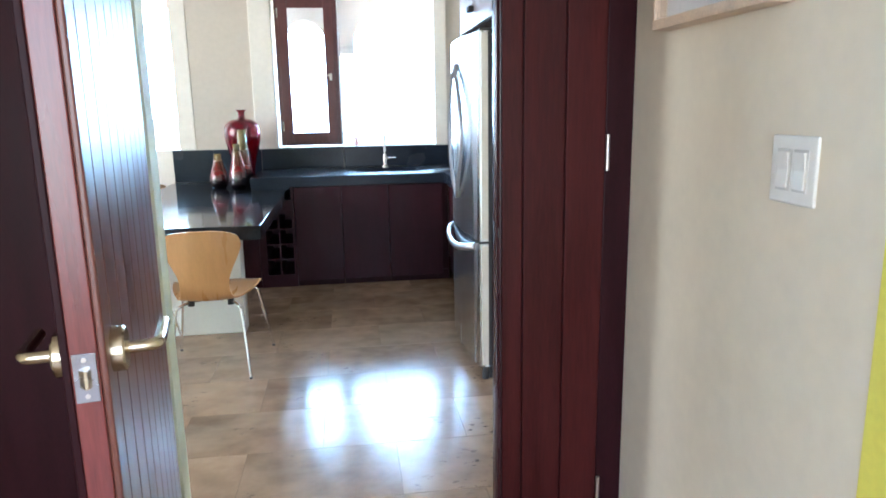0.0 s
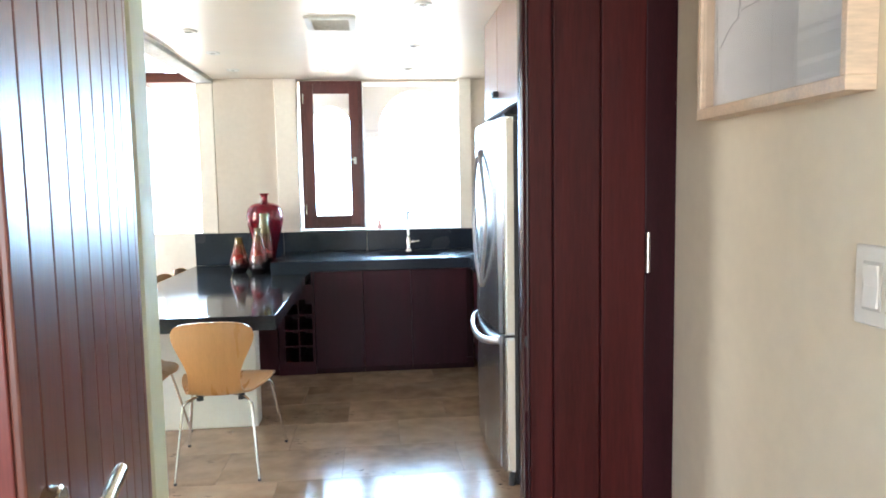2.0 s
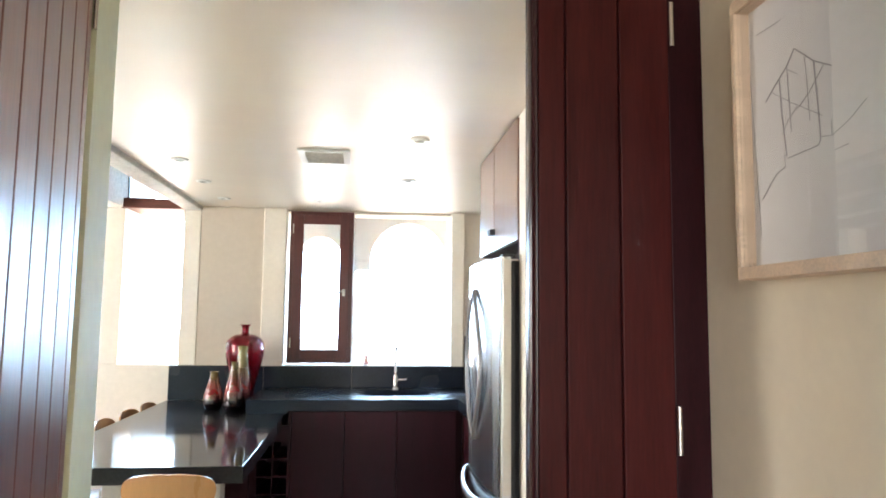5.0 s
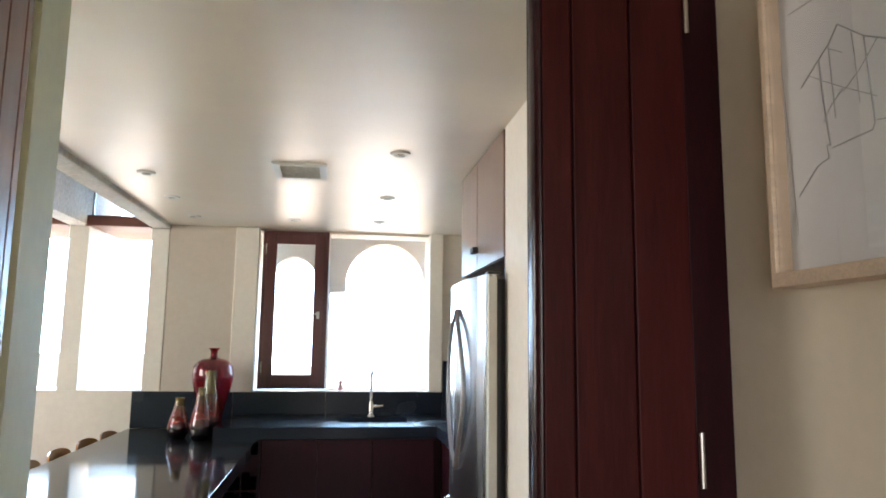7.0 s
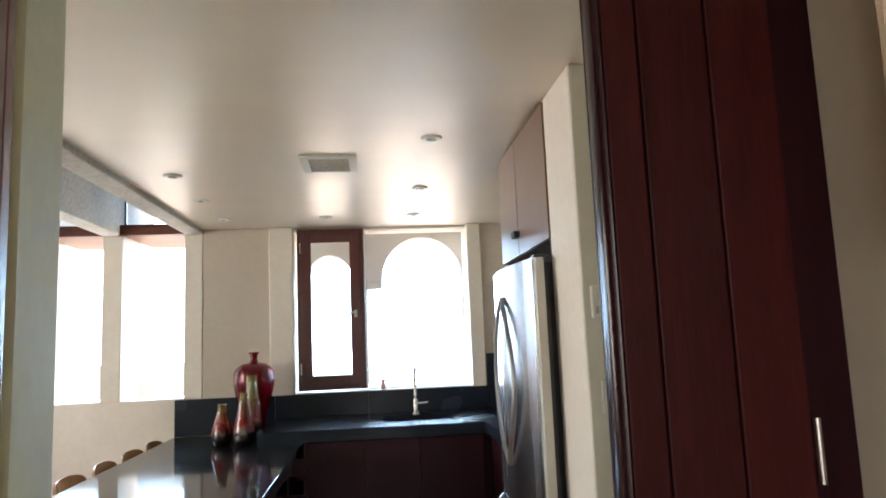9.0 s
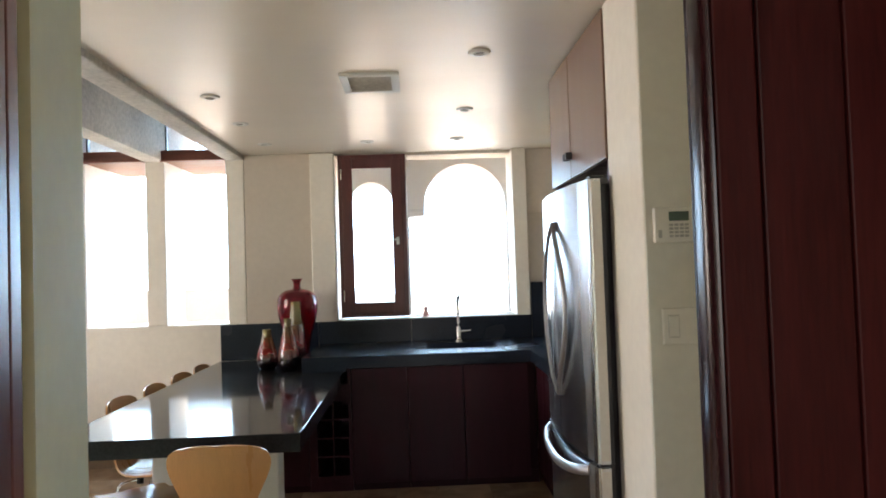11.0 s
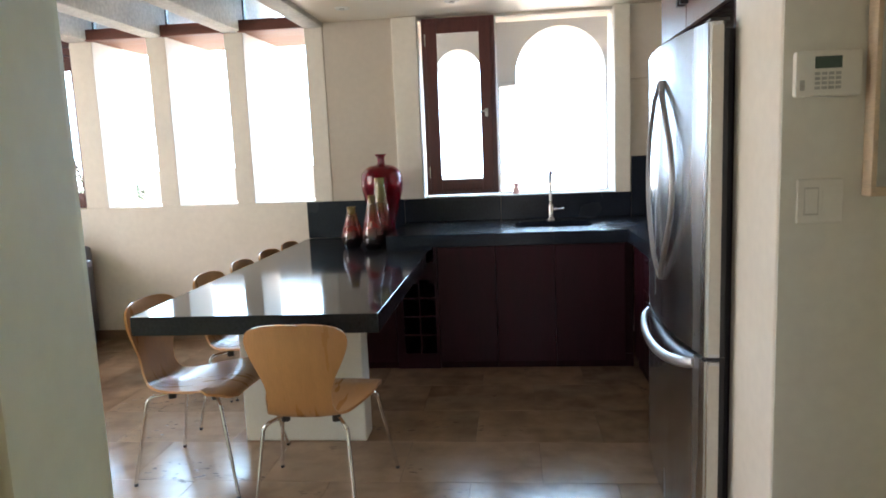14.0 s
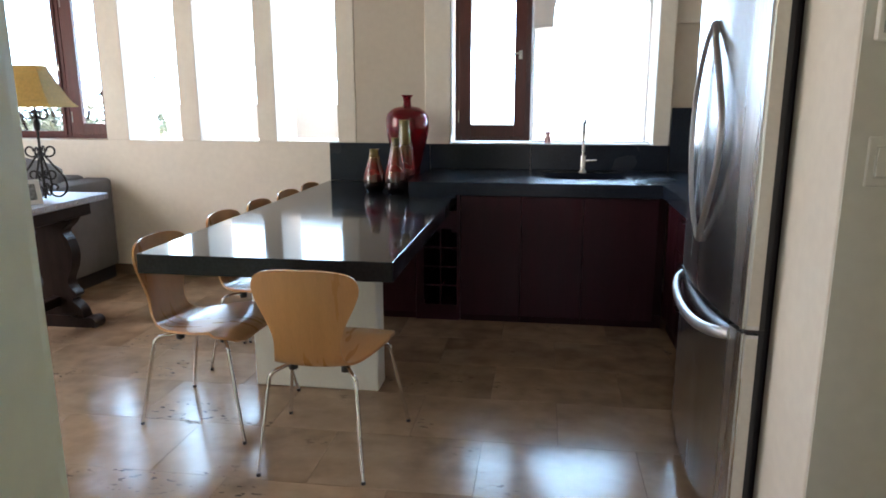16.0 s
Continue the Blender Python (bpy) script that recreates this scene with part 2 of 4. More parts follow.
def travertine():
    """Honed, filled stone floor: clouded brown, pale drifts, clusters of small dark pits, a waxed gloss."""
    m = surface("travertine_tile", (0.252, 0.166, 0.104), 0.17, vary=0.17, scale=1.5, fine=9, bump=0.0, spread=0.06, rough_vary=0.05, other=(0.33, 0.228, 0.150), spec=0.42)
    nt = m.node_tree
    n, l = nt.nodes, nt.links
    b = n["Principled BSDF"]
    tc, info = n.new("ShaderNodeTexCoord"), n.new("ShaderNodeObjectInfo")
    at = n.new("ShaderNodeVectorMath")
    at.operation = "MULTIPLY_ADD"
    l.new(info.outputs["Random"], at.inputs[0])
    at.inputs[1].default_value = (31.0, 17.0, 5.0)
    l.new(tc.outputs["Object"], at.inputs[2])

    def field(scale, detail, lo, hi, stretch=(1, 1, 1)):
        mp = n.new("ShaderNodeMapping")
        mp.inputs["Scale"].default_value = stretch
        l.new(at.outputs[0], mp.inputs[0])
        t = n.new("ShaderNodeTexNoise")
        t.inputs["Scale"].default_value, t.inputs["Detail"].default_value = scale, detail
        l.new(mp.outputs[0], t.inputs["Vector"])
        r = n.new("ShaderNodeMapRange")
        r.inputs["From Min"].default_value, r.inputs["From Max"].default_value = lo, hi
        l.new(t.outputs[0], r.inputs[0])
        return r.outputs[0]

    def times(p, q):
        k = n.new("ShaderNodeMath")
        k.operation = "MULTIPLY"
        for i, v in enumerate((p, q)):
            if isinstance(v, float):
                k.inputs[i].default_value = v
            else:
                l.new(v, k.inputs[i])
        return k.outputs[0]

    def blend(factor, colour):
        mix = n.new("ShaderNodeMix")
        mix.data_type = "RGBA"
        src = b.inputs["Base Color"].links[0].from_socket
        l.new(factor, mix.inputs["Factor"])
        l.new(src, mix.inputs["A"])
        mix.inputs["B"].default_value = (*colour, 1)
        l.new(mix.outputs["Result"], b.inputs["Base Color"])

    drift = times(field(3.2, 6, 0.52, 0.72, (0.5, 1.3, 1)), 0.55)
    blend(drift, (0.40, 0.305, 0.215))
    smoke = times(field(2.1, 5, 0.54, 0.75), 0.5)
    blend(smoke, (0.15, 0.10, 0.068))
    pits = times(field(46, 3, 0.61, 0.65, (0.5, 1.0, 1)), field(2.0, 3, 0.585, 0.66))
    blend(pits, (0.05, 0.036, 0.026))
    bp = n.new("ShaderNodeBump")
    bp.invert = True
    bp.inputs["Strength"].default_value, bp.inputs["Distance"].default_value = 0.4, 0.0015
    l.new(pits, bp.inputs["Height"])
    wave = n.new("ShaderNodeBump")
    wave.inputs["Strength"].default_value, wave.inputs["Distance"].default_value = 0.12, 0.004
    l.new(field(4.0, 2, 0.2, 0.8), wave.inputs["Height"])
    l.new(wave.outputs[0], bp.inputs["Normal"])
    l.new(bp.outputs[0], b.inputs["Normal"])
    return m


FLOOR_STONE = travertine()
GROUT = surface("grout", (0.15, 0.105, 0.07), 0.9, vary=0.1)


# ---------------------------------------------------------------- mesh helpers
def box(bm, x0, x1, y0, y1, z0, z1, bevel=0.0):
    r = bmesh.ops.create_cube(bm, size=1.0, matrix=Matrix.Translation(((x0 + x1) / 2, (y0 + y1) / 2, (z0 + z1) / 2)) @ Matrix.Diagonal((x1 - x0, y1 - y0, z1 - z0, 1)))
    if bevel:
        vs = set(r["verts"])
        bmesh.ops.bevel(bm, geom=[e for e in bm.edges if e.verts[0] in vs and e.verts[1] in vs], offset=bevel, segments=2, profile=0.5, affect="EDGES")
    return bm


def solid(*boxes, bevel=0.0):
    bm = bmesh.new()
    for b in boxes:
        box(bm, *b, bevel=bevel)
    return bm


def prism(bm, poly, lo, hi, axis="z"):
    """A polygon pushed out along an axis."""
    def at(p, q, h):
        return {"z": (p, q, h), "y": (p, h, q), "x": (h, p, q)}[axis]
    a = [bm.verts.new(at(p, q, lo)) for p, q in poly]
    b = [bm.verts.new(at(p, q, hi)) for p, q in poly]
    bm.faces.new(a[::-1])
    bm.faces.new(b)
    for i in range(len(poly)):
        j = (i + 1) % len(poly)
        bm.faces.new((a[i], a[j], b[j], b[i]))
    bmesh.ops.recalc_face_normals(bm, faces=bm.faces)
    return bm


def lathe(bm, profile, cx=0, cy=0, n=32):
    rings = []
    for r, z in profile:
        rings.append([bm.verts.new((cx + r * math.cos(2 * math.pi * k / n), cy + r * math.sin(2 * math.pi * k / n), z)) for k in range(n)] if r > 1e-5 else [bm.verts.new((cx, cy, z))])
    for a, b in zip(rings, rings[1:]):
        for k in range(n):
            j = (k + 1) % n
            f = [a[k % len(a)], a[j % len(a)], b[j % len(b)], b[k % len(b)]]
            f = list(dict.fromkeys(f))
            if len(f) > 2:
                bm.faces.new(f)
    return bm


def smooth_path(pts, n=8):
    pts = [Vector(p) for p in pts]
    out = []
    for i in range(len(pts) - 1):
        p0, p1, p2, p3 = pts[max(i - 1, 0)], pts[i], pts[i + 1], pts[min(i + 2, len(pts) - 1)]
        for k in range(n):
            t = k / n
            out.append(0.5 * (2 * p1 + (p2 - p0) * t + (2 * p0 - 5 * p1 + 4 * p2 - p3) * t * t + (3 * p1 - p0 - 3 * p2 + p3) * t ** 3))
    return out + [pts[-1]]


def tube(bm, pts, r, n=10, flat=1.0):
    pts = [Vector(p) for p in pts]
    rings, up = [], Vector((0.13, 0.21, 0.97)).normalized()
    for i, p in enumerate(pts):
        d = (pts[min(i + 1, len(pts) - 1)] - pts[max(i - 1, 0)]).normalized()
        s = d.cross(up)
        s = s.normalized() if s.length > 0.05 else d.orthogonal().normalized()
        u = s.cross(d).normalized()
        up = u
        rr = r[i] if isinstance(r, (list, tuple)) else r
        rings.append([bm.verts.new(p + rr * (s * math.cos(2 * math.pi * k / n) + flat * u * math.sin(2 * math.pi * k / n))) for k in range(n)])
    for a, b in zip(rings, rings[1:]):
        for k in range(n):
            bm.faces.new((a[k], a[(k + 1) % n], b[(k + 1) % n], b[k]))
    bm.faces.new(rings[0][::-1])
    bm.faces.new(rings[-1])
    bmesh.ops.recalc_face_normals(bm, faces=bm.faces)
    return bm


def mesh_of(name, bm, material, smooth=False):
    me = bpy.data.meshes.new(name)
    bm.to_mesh(me)
    bm.free()
    me.materials.append(material)
    if smooth:
        me.polygons.foreach_set("use_smooth", [True] * len(me.polygons))
        me.set_sharp_from_angle(angle=radians(38))
    return me


def part(name, bm, material, parent, label="", smooth=False):
    ob = new(name, mesh_of(name, bm, material, smooth))
    ob.parent = parent
    return tagged(ob, label)


def thing(name, label, category, x=0, y=0, z=0, group="", rz=0):
    ob = new(name)
    ob.empty_display_size = 0.05
    ob.matrix_world = pose(x, y, z, 0, 0, rz)
    return tagged(ob, label, category, group)


def single(name, bm, material, label, category, smooth=False, group="", kind=""):
    return tagged(new(name, mesh_of(name, bm, material, smooth)), label, category, group, kind)


def setting(name, bm, material, label, category):
    return single(name, bm, material, label, category, kind="structure")


# ---------------------------------------------------------------- the setting
CEIL, BACK = 2.425, 6.70

# ground outside, one sheet to the horizon
setting("ground", solid((-400, 400, 7.48, 800, -0.5, -0.35)), surface("pale_gravel", (0.70, 0.56, 0.40), 0.9, vary=0.12, scale=0.8, fine=8, bump=0.05), "pale sunlit ground outside the windows", "ground")
# glowing sheet beyond the windows, stands in for the bright distance and lights the rooms
setting("backdrop", solid((-60, 60, 55, 55.2, -0.35, 40)), glow("outdoor_glow", (0.44, 0.73, 1.0), BACKDROP), "glowing sheet standing in for the bright outdoors", "backdrop")

# assumed low parapet just outside the slit windows, added to dim their reflections in the table
setting("parapet", solid((-3.16, -1.06, 7.50, 7.62, -0.4, 1.36), bevel=0.012), surface("dim_parapet_stucco", (0.46, 0.46, 0.45), 0.85, vary=0.05, scale=2, fine=60, bump=0.03), "low grey parapet added to dim the slit windows' reflections", "parapet")

# hall walls
setting("wall_hall_east", solid((0.936, 1.12, 1.118, 2.058, 0, 2.62), (0.95, 1.12, -2.6, 1.0, 0, 2.62)), HALL_PLASTER, "cream plastered hall wall with soft stains", "wall")
setting("trim_yellow", solid((0.934, 1.12, 1.0, 1.118, 0, 2.62)), YELLOW_PAINT, "bright yellow painted edge of the hall wall", "wall trim")
setting("wall_hall_west", solid((-2.2, -2.05, -2.6, 2.06, 0, 2.62)), HALL_PLASTER, "cream plastered wall of the hall", "wall")
setting("wall_hall_south", solid((-2.05, -1.86, -2.6, -2.45, 0, 2.62), (0.76, 1.0, -2.6, -2.45, 0, 2.62), (-1.86, 0.76, -2.6, -2.45, 0, 0.49), (-1.86, 0.76, -2.6, -2.45, 2.41, 2.62)), HALL_PLASTER, "cream plastered hall wall with an assumed window opening", "wall")
setting("ceiling_hall", solid((-2.2, 1.12, -2.6, 2.06, 2.62, 2.75)), PLASTER, "cream plastered ceiling of the hall", "ceiling")
# thick wall that holds the double door
wd = bmesh.new()
prism(wd, [(-4.75, 2.06), (-0.39, 2.06), (-0.324, 2.097), (-0.366, 2.325), (-0.373, 2.345), (-0.386, 2.357), (-0.42, 2.362), (-4.75, 2.362)], 0, 2.38)
box(wd, -4.75, 1.95, 2.06, 2.352, 2.38, 3.1)
box(wd, 0.937, 1.95, 2.06, 2.352, 0, 2.38)
setting("wall_door", wd, GREEN_PLASTER, "thick pale green-cream plastered wall round the doorway", "wall")
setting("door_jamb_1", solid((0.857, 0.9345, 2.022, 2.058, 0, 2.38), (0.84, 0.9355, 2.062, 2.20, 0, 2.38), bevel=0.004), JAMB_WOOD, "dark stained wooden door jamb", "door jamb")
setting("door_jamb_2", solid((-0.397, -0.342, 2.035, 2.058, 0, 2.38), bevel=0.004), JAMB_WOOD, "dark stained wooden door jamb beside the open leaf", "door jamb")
setting("door_head", solid((-0.32, 0.838, 2.052, 2.20, 2.345, 2.379), bevel=0.003), JAMB_WOOD, "dark stained wooden head of the doorway", "door jamb")

wb = tagged(new("wardrobe_wall"), "dark glossy built-in wardrobe front in the hall", "wardrobe", kind="structure")
for k in range(4):
    part("panel", solid((-2.04 + 0.41 * k, -1.634 + 0.41 * k, 1.90, 1.93, 0.0, 2.40), bevel=0.003), JAMB_WOOD, wb)
part("carcass", solid((-2.045, -0.405, 1.932, 2.058, 0.0, 2.45)), JAMB_WOOD, wb)

# the partition by the refrigerator, and the recess before it
setting("wall_partition", solid((0.91, 1.95, 3.29, 3.655, 0, CEIL), bevel=0.006), PLASTER, "cream plastered wall end beside the refrigerator", "wall")
# thin skin on the partition, the hall's cooler light put into its colour
setting("wall_keypad", solid((0.913, 1.798, 3.284, 3.2895, 0, CEIL - 0.002), bevel=0.002), HALL_TINTED, "plastered wall face with the keypad, greenish hall light in its colour", "wall")
setting("wall_east", solid((1.80, 1.95, 2.352, 3.29, 0, CEIL), (1.60, 1.95, 3.655, 6.99, 0, CEIL)), PLASTER, "cream plastered side wall of the kitchen", "wall")

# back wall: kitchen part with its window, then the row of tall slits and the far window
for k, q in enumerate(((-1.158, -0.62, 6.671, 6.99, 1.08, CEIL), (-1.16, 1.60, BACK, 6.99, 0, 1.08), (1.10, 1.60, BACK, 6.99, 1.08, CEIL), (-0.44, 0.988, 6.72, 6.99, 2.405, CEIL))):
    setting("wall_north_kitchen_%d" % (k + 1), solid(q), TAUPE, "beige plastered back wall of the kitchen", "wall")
setting("pier_1", solid((-1.30, -1.16, 6.665, 7.10, 1.088, 2.39), bevel=0.006), PLASTER, "cream plastered pier beside the slit windows", "pier")
setting("pier_2", solid((-0.632, -0.44, 6.635, 6.99, 1.075, CEIL - 0.002), bevel=0.008), PLASTER, "cream plastered pier beside the kitchen window", "pier")
setting("pier_3", solid((0.988, 1.10, 6.635, 6.99, 1.075, CEIL - 0.002), bevel=0.008), PLASTER, "cream plastered pier beside the kitchen window", "pier")
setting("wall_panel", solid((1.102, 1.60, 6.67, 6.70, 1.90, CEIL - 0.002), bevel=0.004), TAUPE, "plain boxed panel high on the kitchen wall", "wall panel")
SLITS = ((-3.0, -2.555), (-2.40, -1.93), (-1.78, -1.30))
low = solid((-4.6, -1.16, 6.665, 7.10, 0, 1.088), (-4.6, -4.35, 6.665, 7.10, 1.088, 2.39))
setting("wall_north_dining", low, PLASTER, "cream plastered wall under the slit windows", "wall")
for k, (a, b) in enumerate(((-3.19, -3.0), (-2.555, -2.40), (-1.93, -1.78))):
    setting("pier_%d" % (k + 4), solid((a, b, 6.665, 7.10, 1.088, 2.39), bevel=0.006), PLASTER, "narrow cream plastered pier between slit windows", "pier")
setting("wall_west", solid((-4.75, -4.6, 2.352, 3.0, 0, 3.1), (-4.75, -4.6, 5.0, 7.2, 0, 3.1), (-4.75, -4.6, 3.0, 5.0, 0, 1.05), (-4.75, -4.6, 3.0, 5.0, 2.45, 3.1)), PLASTER, "cream plastered wall of the dining room", "wall")
# concrete beams over the piers, running into the room
for k, (a, b) in enumerate(((-1.30, -1.155), (-1.93, -1.78), (-2.555, -2.40), (-3.19, -3.0), (-3.85, -3.70), (-4.5, -4.35))):
    setting("beam_%d" % (k + 1), solid((a, b, 2.364, 7.47, 2.39, 2.84), bevel=0.006), CONCRETE, "bare board-marked concrete roof beam", "beam")
setting("ceiling_dining", solid((-4.6, -1.155, 2.352, 7.6, 2.84, 2.98)), PLASTER, "pale plastered ceiling over the concrete beams", "ceiling")
setting("ceiling_kitchen", solid((-1.155, 1.95, 2.352, 6.99, CEIL, 2.84)), CEILING_PAINT, "satin cream ceiling that mirrors the window light", "ceiling")

# red lintels, wooden soffits and high panes over the slits
for k, (a, b) in enumerate(SLITS + ((-4.35, -3.19),)):
    setting("lintel_%d" % (k + 1), solid((a - 0.02, b + 0.004, 6.60, 6.662, 2.385, 2.47), bevel=0.006), LINTEL_WOOD, "red-brown wooden lintel over a slit window", "lintel")
    setting("soffit_%d" % (k + 1), solid((a + 0.002, b - 0.002, 6.664, 7.46, 2.392, 2.43)), SOFFIT_WOOD, "reddish wooden soffit over a slit window", "soffit")
    w = tagged(new("window_%d" % (k + 3)), "narrow high pane over a lintel", "window", kind="structure")
    part("pane", solid((a + 0.01, b - 0.01, 6.72, 6.726, 2.475, 2.835)), PANE, w)
    part("window_frame", solid((a, a + 0.012, 6.70, 6.74, 2.475, 2.838), (b - 0.012, b, 6.70, 6.74, 2.475, 2.838)), BLACK, w)
    for o in w.children:
        o.visible_shadow = False

# skirting in the dining room
setting("baseboard", solid((-4.6, -1.30, 6.648, 6.663, 0, 0.085), bevel=0.003), surface("brown_skirting", (0.16, 0.10, 0.06), 0.6), "low brown stone skirting under the slit windows", "baseboard")


# kitchen window: one wooden casement and one large fixed pane
def casement(name, x0, x1, y, z0, z1, label, stile=0.115, hinge_left=True):
    w = tagged(new(name), label, "window", kind="structure")
    o, d = 0.045, 0.03
    part("window_frame", solid((x0, x0 + o, y, y + 0.07, z0, z1), (x1 - o, x1, y, y + 0.07, z0, z1), (x0 + o, x1 - o, y, y + 0.07, z0, z0 + o), (x0 + o, x1 - o, y, y + 0.07, z1 - o, z1), bevel=0.004), FRAME_WOOD, w, "dark red-brown wooden outer frame")
    a0, a1, c0, c1 = x0 + o - 0.014, x1 - o + 0.014, z0 + o - 0.014, z1 - o + 0.014
    s = stile - o + 0.014
    sash = part("sash", solid((a0, a0 + s, y - 0.016, y - 0.0006, c0, c1), (a1 - s, a1, y - 0.016, y - 0.0006, c0, c1), (a0 + s, a1 - s, y - 0.016, y - 0.0006, c0, c0 + s), (a0 + s, a1 - s, y - 0.016, y - 0.0006, c1 - s, c1), bevel=0.003), FRAME_WOOD, w, "dark red-brown wooden sash")
    part("sash_core", solid((x0 + o + 0.001, a0 + s - 0.004, y - 0.0004, y + 0.03, z0 + o + 0.001, z1 - o - 0.001), (a1 - s + 0.004, x1 - o - 0.001, y - 0.0004, y + 0.03, z0 + o + 0.001, z1 - o - 0.001)), FRAME_WOOD, sash)
    p = part("pane", solid((a0 + s - 0.003, a1 - s + 0.003, y - 0.009, y - 0.005, c0 + s - 0.003, c1 - s + 0.003)), PANE, sash)
    p.visible_shadow = False
    zc = (z0 + z1) / 2 - 0.05
    xl = a1 - s * 0.5
    lt = bmesh.new()
    box(lt, xl - 0.012, xl + 0.012, y - 0.022, y - 0.016, zc - 0.03, zc + 0.03, 0.003)
    tube(lt, [(xl, y - 0.022, zc + 0.012), (xl, y - 0.045, zc + 0.012), (xl - 0.02, y - 0.05, zc + 0.01), (xl - 0.055, y - 0.05, zc)], 0.006, 8)
    part("latch", lt, NICKEL, sash, "small nickel window latch", True)
    for zz in (z0 + 0.13, z1 - 0.2):
        hb = bmesh.new()
        tube(hb, [(x0 + 0.028, y - 0.008, zz), (x0 + 0.028, y - 0.008, zz + 0.085)], 0.007, 8)
        part("hinge", hb, NICKEL, w, "nickel hinge", True)
    return w


casement("window_1", -0.413, 0.128, 6.675, 1.103, 2.408, "narrow dark wooden casement window, closed")
w2 = tagged(new("window_2"), "large fixed pane beside the casement", "window", kind="structure")
pn = part("pane", solid((0.14, 0.985, 6.79, 6.798, 1.10, 2.403)), PANE, w2)
pn.visible_shadow = False
part("window_frame", solid((0.128, 0.14, 6.75, 6.83, 1.10, 2.405), (0.14, 0.985, 6.78, 6.81, 1.089, 1.10)), WHITE_PAINT, w2)
part("window_sill", solid((-0.436, 0.986, 6.655, 6.99, 1.081, 1.088)), WHITE_PAINT, w2)

# far casements of the dining room
casement("window_8", -3.625, -3.192, 6.85, 1.090, 2.32, "red-brown wooden casement in the dining room", 0.12)
casement("window_9", -4.345, -3.628, 6.85, 1.090, 2.32, "wide red-brown wooden casement in the dining room", 0.06)
setting("window_head", solid((-4.348, -3.192, 6.84, 6.96, 2.325, 2.385), bevel=0.004), FRAME_WOOD, "red-brown wooden panel over the dining window", "window head")

# arcade wall outside the kitchen window
def arch(cx, half, spring, n=20):
    return [(cx - half * math.cos(math.pi * k / n), spring + half * math.sin(math.pi * k / n)) for k in range(n + 1)]


ar = bmesh.new()
outline = [(-0.75, 3.4), (-0.75, 0.9), (-0.41, 0.9)] + arch(-0.19, 0.19, 2.075) + [(0.0, 0.9), (0.145, 0.9), (0.145, 1.945), (0.285, 1.955)] + arch(0.65, 0.365, 2.045)[1:] + [(1.015, 0.9), (1.5, 0.9), (1.5, 3.4)]
prism(ar, outline, 7.30, 7.52, "y")
setting("wall_arcade", ar, STUCCO, "pale stucco outer wall with two round arches", "wall")
setting("wall_outer_sill", solid((-0.75, 1.5, 6.99, 7.52, -0.4, 0.9), (-0.75, 1.5, 6.99, 7.295, 0.9, 1.06)), STUCCO, "stucco wall under the outer arches", "wall")

# unseen roof, added to keep sky light off the arcade's inner face
setting("porch_ceiling", solid((-0.75, 1.5, 6.992, 7.298, 2.62, 2.72)), STUCCO, "unseen roof added over the gap before the arches", "ceiling")


def shrub(x, y, z, r, h, label):
    t = thing("shrub", label, "shrub", x, y, z)
    rnd = random.Random(int(x * 100))
    st = bmesh.new()
    for k in range(7):
        ang = k * 0.9
        tube(st, smooth_path([(0, 0, 0), (0.2 * r * math.cos(ang), 0.2 * r * math.sin(ang), 0.4 * h), (0.6 * r * math.cos(ang), 0.6 * r * math.sin(ang), 0.85 * h)], 3), 0.02, 6)
    part("stem", st, DARK_OAK, t)
    vs, fs = [], []
    for k in range(1500):
        u = Vector((rnd.gauss(0, 1), rnd.gauss(0, 1), rnd.gauss(0, 0.9))).normalized() * (rnd.random() ** 0.4)
        bump = 1 + 0.25 * math.sin(5 * u.x + 3 * u.y) + 0.2 * math.sin(7 * u.z + x)
        c = Vector((u.x * r * bump, u.y * r * bump, h * 0.6 + u.z * h * 0.42 * bump))
        q = Euler((rnd.uniform(-1, 1), rnd.uniform(-1, 1), rnd.uniform(0, 6.3))).to_matrix()
        n0 = len(vs)
        for p in ((-0.03, 0, 0), (0, -0.014, 0.004), (0.035, 0, 0), (0, 0.014, 0.004)):
            vs.append(tuple(c + q @ Vector(p) * 1.6))
        fs.append((n0, n0 + 1, n0 + 2, n0 + 3))
    me = bpy.data.meshes.new("leaves")
    me.from_pydata(vs, [], fs)
    me.materials.append(LEAF)
    ob = new("leaves", me)
    ob.parent = t
    return tagged(ob, "mass of small green leaves", kind="stuff")


LEAF = surface("shrub_leaf", (0.09, 0.13, 0.07), 0.5, vary=0.3, bump=0.0, trans=0.2)
shrub(-5.9, 9.6, -0.35, 0.75, 1.9, "green leafy shrub outside the dining window")
shrub(-5.45, 10.6, -0.35, 0.6, 2.2, "green leafy shrub outside the dining window")
shrub(-6.9, 10.6, -0.35, 0.8, 1.8, "green leafy shrub outside the dining window")


# ---------------------------------------------------------------- doors
def plank_run(parent, x0, x1, seams, y0, y1, z0, z1, material):
    xs = [x0] + list(seams) + [x1]
    for a, b in zip(xs, xs[1:]):
        part("plank", solid((a + 0.0016, b - 0.0016, y0, y1, z0, z1), bevel=0.003), material, parent)


